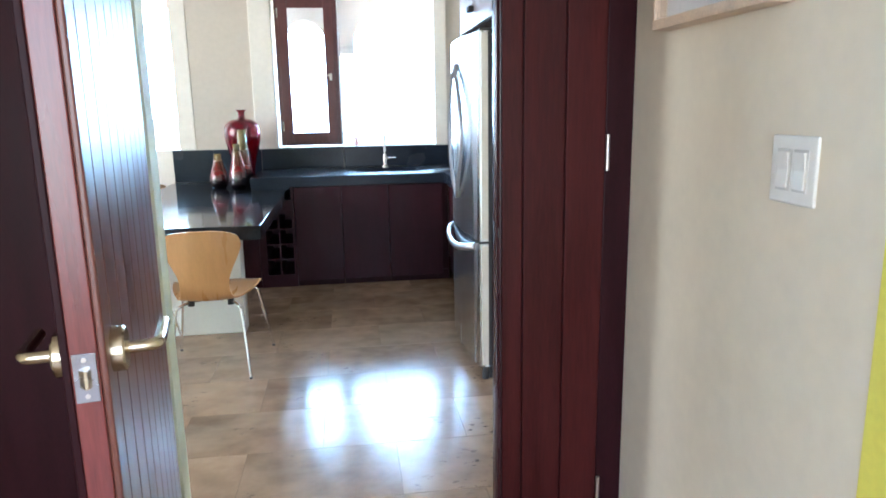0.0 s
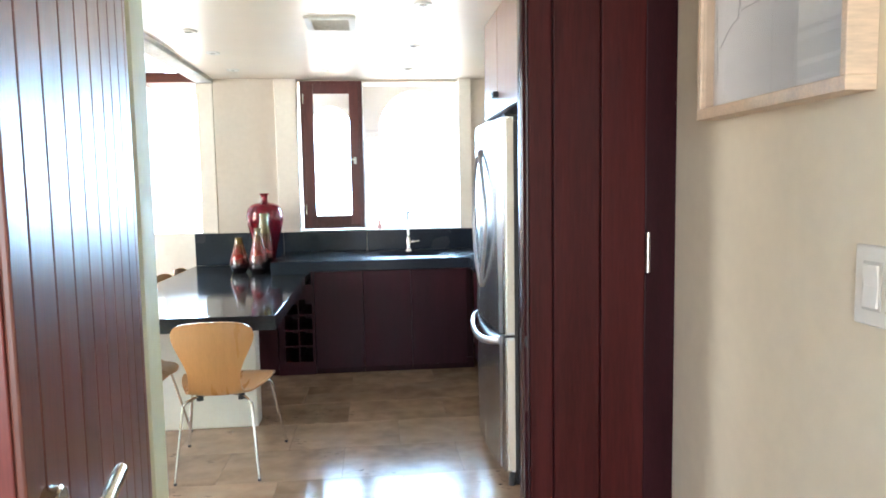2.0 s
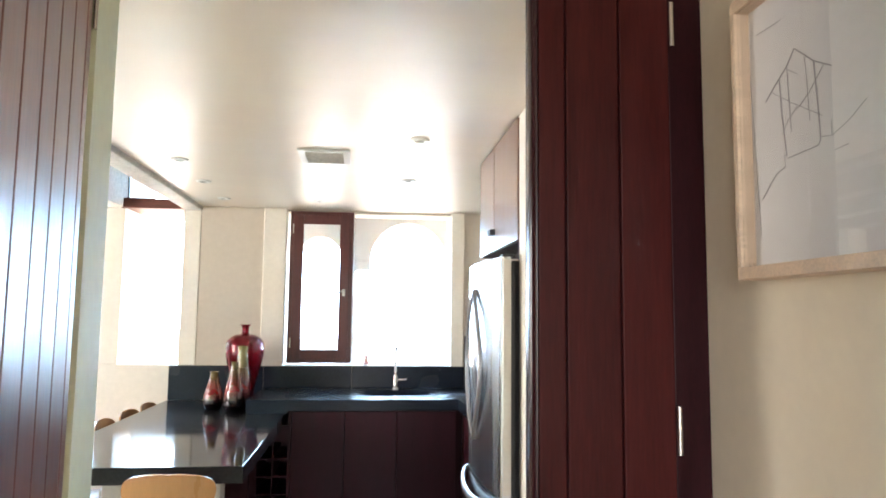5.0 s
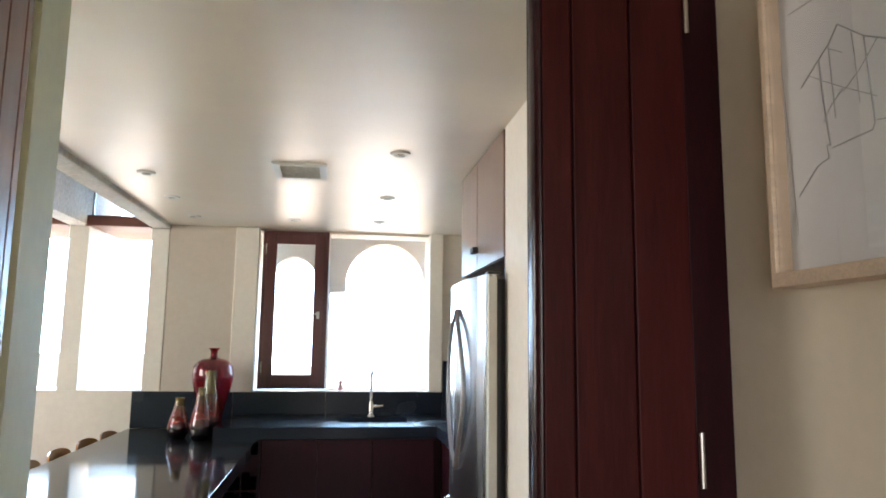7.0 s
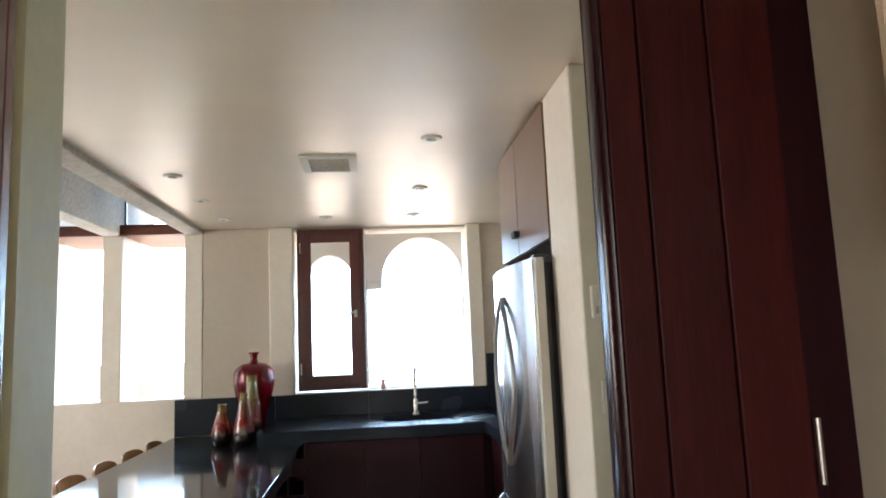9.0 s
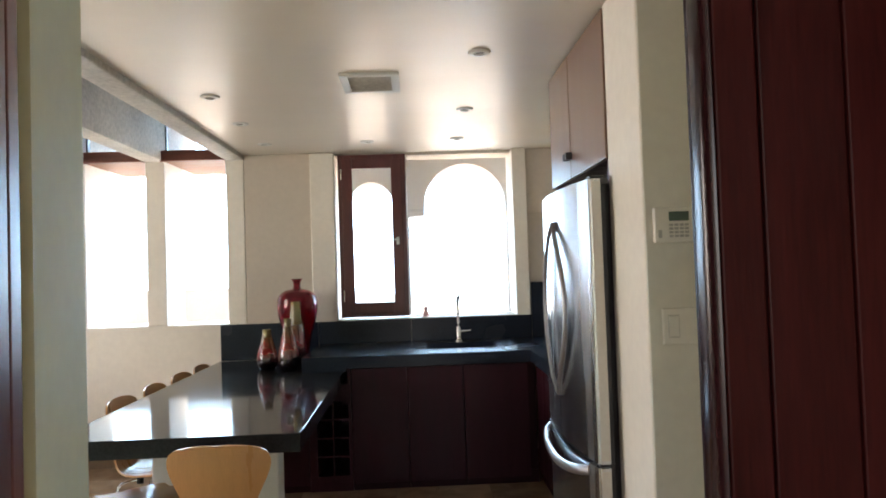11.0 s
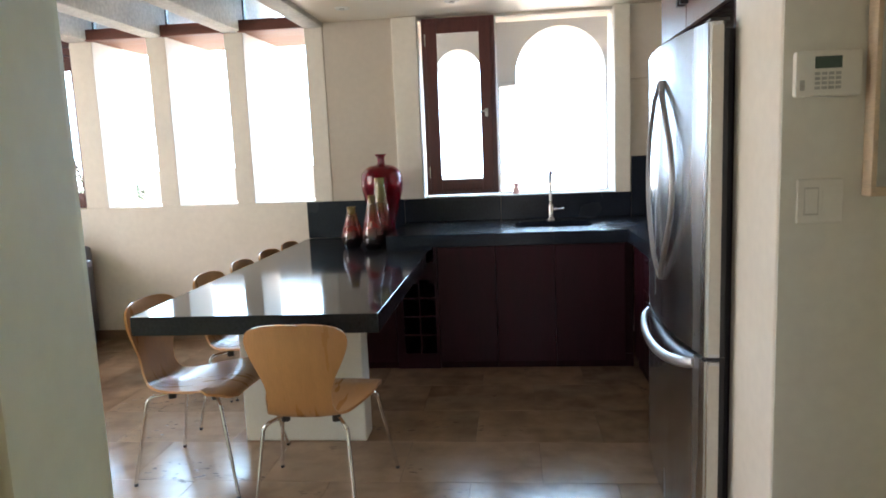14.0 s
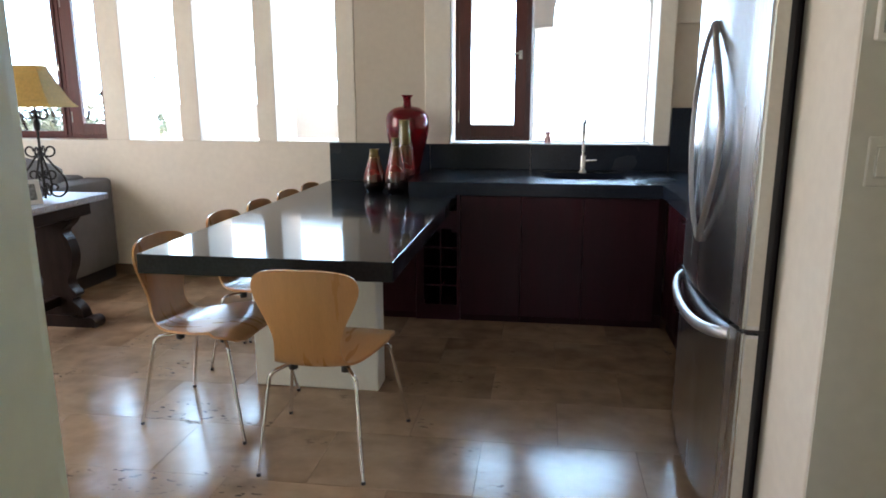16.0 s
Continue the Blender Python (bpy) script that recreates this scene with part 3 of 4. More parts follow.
DOOR_Z0, DOOR_Z1 = 0.008, 2.34
leaf = tagged(thing("door_1", "closed narrow leaf of cherry planks, shade in their colour", "door", 0.866, 2.005, 0), kind="structure")
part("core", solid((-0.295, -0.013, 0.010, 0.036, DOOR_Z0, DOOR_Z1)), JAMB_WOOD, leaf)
plank_run(leaf, -0.295, -0.013, (-0.237, -0.123), 0.0, 0.0098, DOOR_Z0, DOOR_Z1, DOOR_WOOD_SHADED)
nose = bmesh.new()
prism(nose, [(-0.296, 0.0015), (-0.296, 0.040), (-0.309, 0.040), (-0.310, 0.024), (-0.309, 0.016), (-0.306, 0.008), (-0.302, 0.0035)], DOOR_Z0, DOOR_Z1)
part("lipping", nose, EDGE_WOOD, leaf, "smooth rounded dark edge strip", True)
part("astragal", solid((-0.308, -0.25, 0.0405, 0.055, DOOR_Z0, DOOR_Z1), bevel=0.004), JAMB_WOOD, leaf, "dark wooden cover strip")
sp = solid((-0.3108, -0.3095, 0.020, 0.034, 1.06, 1.115), (-0.3035, -0.300, -0.0003, 0.006, 1.075, 1.10), bevel=0.0004)
part("strike_plate", sp, BLACK, leaf, "dark steel strike plate")
for zz in (0.26, 1.245, 2.08):
    hg = bmesh.new()
    tube(hg, [(-0.010, -0.006, zz), (-0.010, -0.006, zz + 0.095)], 0.0055, 10)
    part("hinge", hg, NICKEL, leaf, "nickel hinge", True)

DOOR_TURN = -79.5
door = tagged(thing("door_2", "wide cherry plank leaf standing open", "door", -0.325, 2.075, 0, rz=DOOR_TURN), kind="structure")
# the leaf runs along its own x from the hinge; its plank face looks into the room
W = 0.90
part("core", solid((0.004, W, -0.0455, -0.0105, DOOR_Z0, DOOR_Z1), bevel=0.002), DOOR_WOOD, door, "red cherry door edge")
plank_run(door, 0.004, W, (0.045, 0.143, 0.235, 0.326, 0.425, 0.522, 0.623, 0.726, 0.826), -0.0103, 0.0, DOOR_Z0, DOOR_Z1, DOOR_WOOD_LIT)
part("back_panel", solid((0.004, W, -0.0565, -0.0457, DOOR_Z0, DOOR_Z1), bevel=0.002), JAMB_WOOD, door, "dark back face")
lp = solid((W - 0.0005, W + 0.002, -0.043, -0.013, 1.03, 1.10), bevel=0.0008)
plate = part("latch_plate", lp, LATCH_STEEL, door, "rectangular steel latch plate")
lb = bmesh.new()
prism(lb, [(W + 0.002, -0.036), (W + 0.013, -0.028), (W + 0.013, -0.024), (W + 0.002, -0.021)], 1.052, 1.078)
part("latch_bolt", lb, BRASS, plate, "brass latch bolt")
for zz in (1.039, 1.091):
    sc = bmesh.new()
    tube(sc, [(W + 0.0015, -0.028, zz), (W + 0.0032, -0.028, zz)], 0.0035, 10)
    part("screw", sc, NICKEL, plate)
for side in (1, -1):
    y0 = 0.0 if side > 0 else -0.0565
    rb = bmesh.new()
    tube(rb, [(W - 0.06, y0, 1.083), (W - 0.06, y0 + side * 0.016, 1.083), (W - 0.06, y0 + side * 0.019, 1.083)], [0.033, 0.033, 0.030], 28)
    rose = part("rose", rb, BRASS, door, "round satin brass rose", True)
    hb = bmesh.new()
    tube(hb, smooth_path([(W - 0.06, y0 + side * 0.011, 1.083), (W - 0.06, y0 + side * 0.045, 1.083), (W - 0.066, y0 + side * 0.058, 1.083), (W - 0.085, y0 + side * 0.062, 1.083), (W - 0.175, y0 + side * 0.062, 1.083)], 6), 0.0095, 14)
    part("lever", hb, BRASS, rose, "satin brass lever handle", True)
for zz in (0.26, 2.08):
    hg = bmesh.new()
    tube(hg, [(-0.002, 0.004, zz), (-0.002, 0.004, zz + 0.095)], 0.0045, 10)
    part("hinge", hg, NICKEL, door, "nickel hinge", True)


# ---------------------------------------------------------------- kitchen joinery and stone
def cabinet_front(name, x0, x1, y, z0, z1, doors, label):
    c = thing(name, label, "cabinet", (x0 + x1) / 2, y, 0, group="base cabinets")
    w = (x1 - x0) / 2
    part("body", solid((-w + 0.001, w - 0.001, 0.021, 0.60, 0.085, z1)), JAMB_WOOD, c)
    part("plinth", solid((-w + 0.001, w - 0.001, 0.012, 0.03, 0.0, 0.084)), JAMB_WOOD, c, "dark recessed plinth")
    for a, b in doors:
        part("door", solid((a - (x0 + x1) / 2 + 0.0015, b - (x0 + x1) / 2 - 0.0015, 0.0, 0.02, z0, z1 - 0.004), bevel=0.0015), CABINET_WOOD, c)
    return c


FRONT = 5.83
cabinet_front("base_cabinet", -0.271, 0.11, FRONT, 0.045, 0.815, [(-0.271, 0.11)], "dark wine-red flat-fronted base cabinet")
cabinet_front("base_cabinet", 0.11, 0.49, FRONT, 0.045, 0.815, [(0.11, 0.49)], "dark wine-red flat-fronted base cabinet")
cabinet_front("base_cabinet", 0.49, 0.985, FRONT, 0.045, 0.815, [(0.49, 0.93)], "dark wine-red flat-fronted corner base cabinet")
cabinet_front("base_cabinet", -1.30, -0.56, FRONT, 0.045, 0.715, [(-1.30, -0.93), (-0.93, -0.56)], "dark flat-fronted base cabinet under the stone table")
# wine rack unit
wr = thing("wine_rack", "dark wooden wine rack with eight open cubbies", "wine rack", -0.415, FRONT, 0)
X0, X1, Z0, Z1 = -0.09, 0.12, 0.102, 0.60
part("body", solid((-0.143, X0 - 0.001, 0, 0.55, 0.0, 0.715), (X1 + 0.001, 0.142, 0, 0.55, 0.0, 0.815), (X0 - 0.001, X1 + 0.001, 0, 0.55, 0.0, Z0), (X0 - 0.001, X1 + 0.001, 0, 0.55, Z1, 0.715), (X0 - 0.001, X1 + 0.001, 0.5, 0.55, Z0, Z1)), CABINET_WOOD, wr)
part("divider", solid(((X0 + X1) / 2 - 0.005, (X0 + X1) / 2 + 0.005, 0.01, 0.49, Z0, Z1)), CABINET_WOOD, wr)
for k in (1, 2, 3):
    z = Z0 + (Z1 - Z0) * k / 4
    part("shelf", solid((X0, (X0 + X1) / 2 - 0.006, 0.012, 0.49, z - 0.005, z + 0.005), ((X0 + X1) / 2 + 0.006, X1, 0.012, 0.49, z - 0.005, z + 0.005)), CABINET_WOOD, wr)
# drawers on the right-hand run
dr = thing("drawer_cabinet", "dark wine-red cabinet with three drawers", "cabinet", 0.985, 4.98, 0)
part("body", solid((0.021, 0.60, -0.36, 0.842, 0.085, 0.815)), JAMB_WOOD, dr)
part("plinth", solid((0.03, 0.05, -0.36, 0.842, 0.0, 0.084)), JAMB_WOOD, dr)
for a, b in ((-0.36, 0.12), (0.124, 0.56)):
    for z0, z1 in ((0.088, 0.33), (0.334, 0.575), (0.579, 0.81)):
        d = part("drawer", solid((0.0, 0.02, a + 0.002, b - 0.002, z0, z1 - 0.003), bevel=0.002), CABINET_WOOD, dr)
        part("handle", solid((-0.022, -0.0005, (a + b) / 2 - 0.03, (a + b) / 2 + 0.03, z1 - 0.05, z1 - 0.035), bevel=0.003), JAMB_WOOD, d)
part("filler", solid((0.0, 0.02, 0.563, 0.842, 0.088, 0.811), bevel=0.002), CABINET_WOOD, dr)

# stone: worktop in one L, splashback, long table
wk = thing("worktop", "dark grey honed stone worktop with a square edge", "worktop", 0.2, 6.2, 0.82)
SX0, SX1, SY0, SY1 = 0.25, 0.76, 6.06, 6.42
wt = bmesh.new()
for q in ((-0.594, SX0, 5.80, 6.655), (SX1, 0.944, 5.80, 6.655), (SX0, SX1, 5.80, SY0), (SX0, SX1, SY1, 6.655)):
    box(wt, q[0] - 0.2, q[1] - 0.2, q[2] - 6.2, q[3] - 6.2, 0.0, 0.08)
bmesh.ops.remove_doubles(wt, verts=wt.verts, dist=0.0005)
part("slab", wt, HONED, wk, "main slab with the sink cut-out")
part("slab", solid((0.745, 1.398, -1.59, 0.455, 0.0, 0.08)), HONED, wk, "return slab beside the refrigerator")
part("packing_slab", solid((-0.790, -0.50, -0.396, 0.43, -0.0195, -0.0005)), HONED, wk, "thin stone packing between worktop and table")
sk = solid((SX0 - 0.01, SX1 + 0.01, SY0 - 0.01, SY1 + 0.01, 0.66, 0.665), (SX0 - 0.01, SX0 - 0.004, SY0, SY1, 0.665, 0.819), (SX1 + 0.004, SX1 + 0.01, SY0, SY1, 0.665, 0.819), (SX0, SX1, SY0 - 0.01, SY0 - 0.004, 0.665, 0.819), (SX0, SX1, SY1 + 0.004, SY1 + 0.01, 0.665, 0.819))
single("sink", sk, BLACK, "black undermounted sink in the worktop", "sink")
sb = thing("splashback", "dark stone splashback slabs along the wall", "splashback", 0, 6.66, 0.8)
for a, b, z0, z1 in ((-1.36, -0.90, 0.001, 0.283), (-0.898, -0.596, 0.001, 0.283), (-0.592, 0.14, 0.101, 0.281), (0.142, 1.104, 0.101, 0.281), (1.108, 1.597, 0.101, 0.54)):
    part("slab", solid((a, b, -0.024, -0.001, z0, z1), bevel=0.0015), HONED, sb)
tb = thing("stone_table", "long polished black stone table on a white plinth", "table", -0.84, 5.36, 0)
part("tabletop", solid((-0.525, 0.522, -1.285, 1.274, 0.72, 0.80), bevel=0.003), STONE_TOP, tb, "thick polished black stone top")
part("pedestal", solid((-0.32, 0.308, -0.69, -0.55, 0.0, 0.719), bevel=0.008), WHITE_PAINT, tb, "white painted block pedestal")


# tap
tp = thing("kitchen_tap", "slim brushed nickel tap with a side lever", "tap", 0.506, 6.50, 0.90)
bmx = bmesh.new()
lathe(bmx, [(0.0, 0.0), (0.026, 0.0), (0.026, 0.008), (0.02, 0.012), (0.02, 0.11), (0.018, 0.115), (0.0, 0.115)], n=20)
part("base", bmx, NICKEL, tp, smooth=True)
bmx = bmesh.new()
tube(bmx, smooth_path([(0, 0, 0.11), (0, 0, 0.25), (0, -0.01, 0.33), (0, -0.04, 0.362), (0, -0.085, 0.365), (0, -0.13, 0.345)], 6), 0.0105, 12)
part("spout", bmx, NICKEL, tp, smooth=True)
bmx = bmesh.new()
tube(bmx, [(0.018, 0, 0.075), (0.045, 0, 0.078)], 0.012, 12)
tube(bmx, [(0.045, 0, 0.078), (0.095, 0, 0.082)], 0.008, 12)
part("lever", bmx, NICKEL, tp, smooth=True)


# ---------------------------------------------------------------- refrigerator and the cabinet over it
fr = thing("refrigerator", "tall brushed steel refrigerator with bowed doors", "refrigerator", 0.822, 4.056, 0)
FY = 0.45


def bow(y):
    return -0.040 * (1 - (y / FY) ** 2)


def bowed_door(y0, y1, z0, z1):
    bm = bmesh.new()
    n = 14
    front = [(bow(y0 + (y1 - y0) * k / n), y0 + (y1 - y0) * k / n) for k in range(n + 1)]
    prism(bm, [(0.042, y0)] + front + [(0.042, y1)], z0, z1)
    bmesh.ops.bevel(bm, geom=[e for e in bm.edges if abs(e.verts[0].co.z - e.verts[1].co.z) > 0.1 and abs(e.verts[0].co.x) < 0.02 and min(abs(e.verts[0].co.y - y0), abs(e.verts[0].co.y - y1)) < 1e-4], offset=0.01, segments=3, affect="EDGES")
    return bm


part("body", solid((0.062, 0.74, -FY + 0.074, FY - 0.004, 0.04, 1.765), bevel=0.006), FRIDGE_SIDE, fr, "dark grey cabinet sides")
part("gasket", solid((0.043, 0.061, -FY + 0.012, FY - 0.012, 0.08, 1.755)), BLACK, fr)
for a, b in ((-FY, -0.003), (0.003, FY)):
    d = part("door", bowed_door(a, b, 0.748, 1.775), STEEL, fr, "bowed brushed steel door", True)
    s = -1 if a < -0.1 else 1
    hb = bmesh.new()
    pts = []
    for k in range(13):
        t = k / 12
        q = math.sin(math.pi * t)
        yy = s * (0.014 + (0.21 if s < 0 else 0.15) * q)
        pts.append((bow(yy) - 0.006 - 0.018 * q ** 0.4, yy, 0.925 + 0.72 * t))
    tube(hb, pts, 0.0105, 12, 0.75)
    part("handle", hb, SATIN, d, "long curved steel handle", True)
    edge_y = a if s < 0 else b
    part("door_edge", solid((0.008, 0.0418, edge_y - 0.0012 if s < 0 else edge_y, edge_y if s < 0 else edge_y + 0.0012, 0.76, 1.765)), GASKET, d)
fz = part("freezer_drawer", bowed_door(-FY, FY, 0.075, 0.732), STEEL, fr, "bowed brushed steel freezer drawer", True)
part("door_edge", solid((0.008, 0.0418, -FY - 0.0012, -FY, 0.085, 0.722)), GASKET, fz)
hb = bmesh.new()
pts = []
for k in range(21):
    t = -1 + k / 10
    q = max(0.0, 1 - t ** 4)
    pts.append((bow(t * 0.37) - 0.002 - 0.034 * q ** 0.5, t * 0.37, 0.708 - 0.042 * (1 - t * t)))
tube(hb, pts, 0.0135, 12, 1.4)
part("handle", hb, SATIN, fz, "wide bowed steel drawer handle", True)
part("kick_grille", solid((0.05, 0.066, -FY + 0.02, FY - 0.02, 0.005, 0.07)), BLACK, fr)
for yy in (-FY + 0.03, FY - 0.03):
    ft = bmesh.new()
    lathe(ft, [(0, 0.0), (0.018, 0.0), (0.018, 0.03), (0.012, 0.075), (0, 0.075)], 0.03, yy, 14)
    part("foot", ft, BLACK, fr, smooth=True)
for zz in (1.776, 0.735):
    part("hinge_cover", solid((0.004, 0.06, -FY + 0.006, -FY + 0.06, zz, zz + 0.011), bevel=0.002), BLACK, fr)
for yy, zz in ((-0.33, 1.375), (-0.345, 1.05)):
    dn = bmesh.new()
    lathe(dn, [(0, 0.002), (0.004, 0.0015), (0.0065, 0.0), (0.0075, -0.002)], n=14)
    bmp = part("bumper", dn, SATIN, fr, "small round steel bumper", True)
    bmp.matrix_local = pose(bow(yy), yy, zz, 0, -90, 0)
part("nameplate", solid((-0.0135, -0.0115, -0.37, -0.31, 0.80, 0.806)), BLACK, fr, "small dark badge")

uc = thing("upper_cabinet", "wooden cabinet with two doors over the refrigerator", "cabinet", 0.905, 4.16, 1.855)
part("body", solid((0.021, 0.69, -0.503, 0.50, 0.0, 0.566)), JAMB_WOOD, uc)
for a, b, kx in ((-0.503, 0.066, 0.045), (0.070, 0.50, 0.092)):
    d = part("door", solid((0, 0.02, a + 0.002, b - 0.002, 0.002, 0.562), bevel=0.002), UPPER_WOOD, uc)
    part("knob", solid((-0.03, -0.0004, kx - 0.016, kx + 0.016, 0.085, 0.115), bevel=0.003), BLACK, d, "small square black knob")
single("fridge_side_panel", solid((0.913, 1.598, 3.657, 3.676, 0.0, 1.85)), JAMB_WOOD, "dark wooden panel beside the refrigerator", "panel")


# ---------------------------------------------------------------- fittings on walls and ceiling
SWITCH_GREY = surface("switch_groove", (0.62, 0.60, 0.54), 0.5, vary=0.03, bump=0.0)


def switch_plate(name, m, w, h, n, label, single_at=None):
    s = thing(name, label, "light switch")
    s.matrix_world = m
    part("plate", solid((-w / 2, w / 2, -0.0061, 0, -h / 2, h / 2), bevel=0.004), WHITE_PLASTIC, s)
    for k in range(n):
        c = single_at if single_at is not None else (k - (n - 1) / 2) * 0.046
        part("surround", solid((c - 0.0185, c + 0.0185, -0.0085, -0.0062, -0.036, 0.036), bevel=0.001), SWITCH_GREY, s)
        rk = bmesh.new()
        prism(rk, [(-0.0086, -0.031), (-0.0125, -0.031), (-0.0095, 0.0), (-0.013, 0.031), (-0.0086, 0.031)], c - 0.0145, c + 0.0145, "x")
        part("rocker", rk, WHITE_PLASTIC, s)
    return s


switch_plate("light_switch", pose(0.936, 1.335, 1.301, 0, 0, -90), 0.124, 0.118, 2, "white double rocker switch on the hall wall")
switch_plate("light_switch", pose(1.010, 3.2838, 1.263, 0, 0, 0), 0.114, 0.114, 1, "white wall plate with one rocker below the alarm keypad", -0.022)
plate_2 = [o for o in bpy.data.objects if o.name.startswith("light_switch") and o.location.y > 3][0]
part("blank_paddle", solid((0.006, 0.040, -0.0078, -0.0062, -0.034, 0.034), bevel=0.0007), WHITE_PLASTIC, plate_2, "plain inset blank paddle")
kp = thing("alarm_keypad", "white alarm keypad with a grey-green display", "keypad", 1.013, 3.2838, 1.58)
part("case", solid((-0.079, 0.080, -0.024, 0, -0.056, 0.056), bevel=0.008), WHITE_PLASTIC, kp, smooth=True)
part("display", solid((-0.033, 0.03, -0.0256, -0.0242, 0.012, 0.041)), LCD, kp, "dim grey-green display")
for r in range(4):
    for c in range(4):
        part("key", solid((-0.033 + 0.0165 * c, -0.021 + 0.0165 * c, -0.0262, -0.0242, -0.004 - 0.0115 * r, 0.003 - 0.0115 * r)), surface("key_grey", (0.45, 0.45, 0.42), 0.5) if not (r or c) else bpy.data.materials["key_grey"], kp)
part("mark", solid((-0.068, -0.057, -0.0256, -0.0242, -0.04, -0.015)), bpy.data.materials["key_grey"], kp)


def framed(name, m, w, h, label, rail=0.022, depth=0.034):
    """A picture in its frame: x across, z up, the wall behind at y = 0."""
    f = thing(name, label, "picture")
    f.matrix_world = m
    W2, H2 = w / 2, h / 2
    for a in ((-W2, W2, -depth, -0.001, -H2, -H2 + rail), (-W2, W2, -depth, -0.001, H2 - rail, H2)):
        part("frame_rail", solid(a, bevel=0.0015), PALE_WOOD, f)
    side = 0.6 * rail
    for a in ((-W2, -W2 + side, -depth, -0.001, -H2 + rail, H2 - rail), (W2 - side, W2, -depth, -0.001, -H2 + rail, H2 - rail)):
        part("frame_stile", solid(a, bevel=0.0015), PALE_WOOD, f)
    part("paper", solid((-W2 + side, W2 - side, 0.030 - depth, 0.032 - depth, -H2 + rail, H2 - rail)), PAPER, f, "white drawing paper")
    g = part("glazing", solid((-W2 + side, W2 - side, -depth + 0.006, -depth + 0.008, -H2 + rail, H2 - rail)), PIC_GLASS, f)
    g.visible_shadow = False
    return f


pic = framed("framed_drawing", pose(0.936, 1.597, 1.836, 0, 0, -90), 0.452, 0.508, "pale wood framed pencil drawing of a small tower", depth=0.05)


def stroke(pts, r=0.0012):
    bm = bmesh.new()
    tube(bm, [(x + 0.012, -0.0206, z) for x, z in pts], r, 6)
    return bm


for pts, r in (([(-0.234, 0.221), (-0.219, 0.031), (-0.206, -0.176)], 0.0007), ([(-0.18, 0.053), (-0.142, 0.079), (-0.117, 0.095), (-0.097, 0.117)], 0.0016),
               ([(-0.097, 0.117), (-0.05, 0.078), (-0.01, 0.056)], 0.0016), ([(-0.139, 0.081), (-0.135, 0.018), (-0.126, -0.055)], 0.0018), ([(-0.118, 0.096), (-0.115, 0.041), (-0.112, -0.018)], 0.0012),
               ([(-0.05, 0.078), (-0.044, 0.0), (-0.041, -0.047)], 0.0018), ([(-0.041, -0.047), (-0.046, -0.056), (-0.097, -0.058), (-0.122, -0.059)], 0.0015),
               ([(-0.126, -0.051), (-0.133, -0.054), (-0.13, -0.072), (-0.155, -0.078), (-0.179, -0.098), (-0.199, -0.115)], 0.0014), ([(-0.16, 0.063), (-0.1, 0.025), (-0.035, -0.013)], 0.0009),
               ([(-0.028, 0.064), (-0.062, 0.034), (-0.094, 0.015)], 0.0009), ([(-0.116, 0.088), (-0.091, 0.072)], 0.001), ([(-0.072, 0.093), (-0.069, 0.064), (-0.065, -0.012)], 0.0009),
               ([(-0.037, -0.045), (-0.016, -0.049), (0.021, -0.036), (0.057, -0.016)], 0.001), ([(-0.016, -0.026), (-0.016, -0.047)], 0.001), ([(-0.2, 0.182), (-0.157, 0.18), (-0.129, 0.18)], 0.0012),
               ([(-0.012, -0.072), (0.017, -0.07)], 0.001), ([(-0.094, 0.02), (-0.12, 0.003), (-0.137, -0.017)], 0.001)):
    part("pencil_line", stroke(pts, r * 0.75), GRAPHITE, pic)
framed("framed_picture", pose(1.366, 3.2838, 1.566, 0, 0, 0), 0.51, 0.585, "pale wood framed picture beside the alarm keypad", depth=0.048)

vent = thing("ceiling_vent", "square white ceiling vent with dark slats", "vent", -0.01, 4.615, CEIL)
for a in ((-0.145, 0.145, -0.172, -0.132), (-0.145, 0.145, 0.132, 0.172), (-0.145, -0.105, -0.132, 0.132), (0.105, 0.145, -0.132, 0.132)):
    part("frame", solid((*a, -0.014, -0.001), bevel=0.003), WHITE_PAINT, vent)
part("backing", solid((-0.105, 0.105, -0.132, 0.132, -0.003, -0.001)), surface("duct_grey", (0.10, 0.095, 0.085), 0.7), vent)
for k in range(9):
    y = -0.118 + 0.0295 * k
    sl = bmesh.new()
    prism(sl, [(y, -0.003), (y + 0.016, -0.012), (y + 0.018, -0.011), (y + 0.003, -0.003)], -0.105, 0.105, "x")
    part("slat", sl, bpy.data.materials["board_concrete"], vent)

dl = thing("downlight", "small round white recessed ceiling light, off", "ceiling light", -0.876, 4.83, CEIL, group="recessed ceiling lights")
bmx = bmesh.new()
lathe(bmx, [(0.024, -0.0015), (0.026, -0.010), (0.045, -0.009), (0.052, -0.001)], n=28)
part("trim_ring", bmx, WHITE_PAINT, dl, smooth=True)
bmx = bmesh.new()
lathe(bmx, [(0.0, -0.004), (0.0245, -0.004), (0.0245, -0.001), (0, -0.001)], n=20)
part("lens", bmx, surface("lamp_lens", (0.35, 0.33, 0.30), 0.2), dl, smooth=True)
for x, y in ((-0.886, 5.50), (-0.887, 6.205), (0.50, 4.167), (0.513, 5.245), (0.519, 6.165), (-0.14, 6.20)):
    copy_thing(dl, pose(x, y, CEIL))


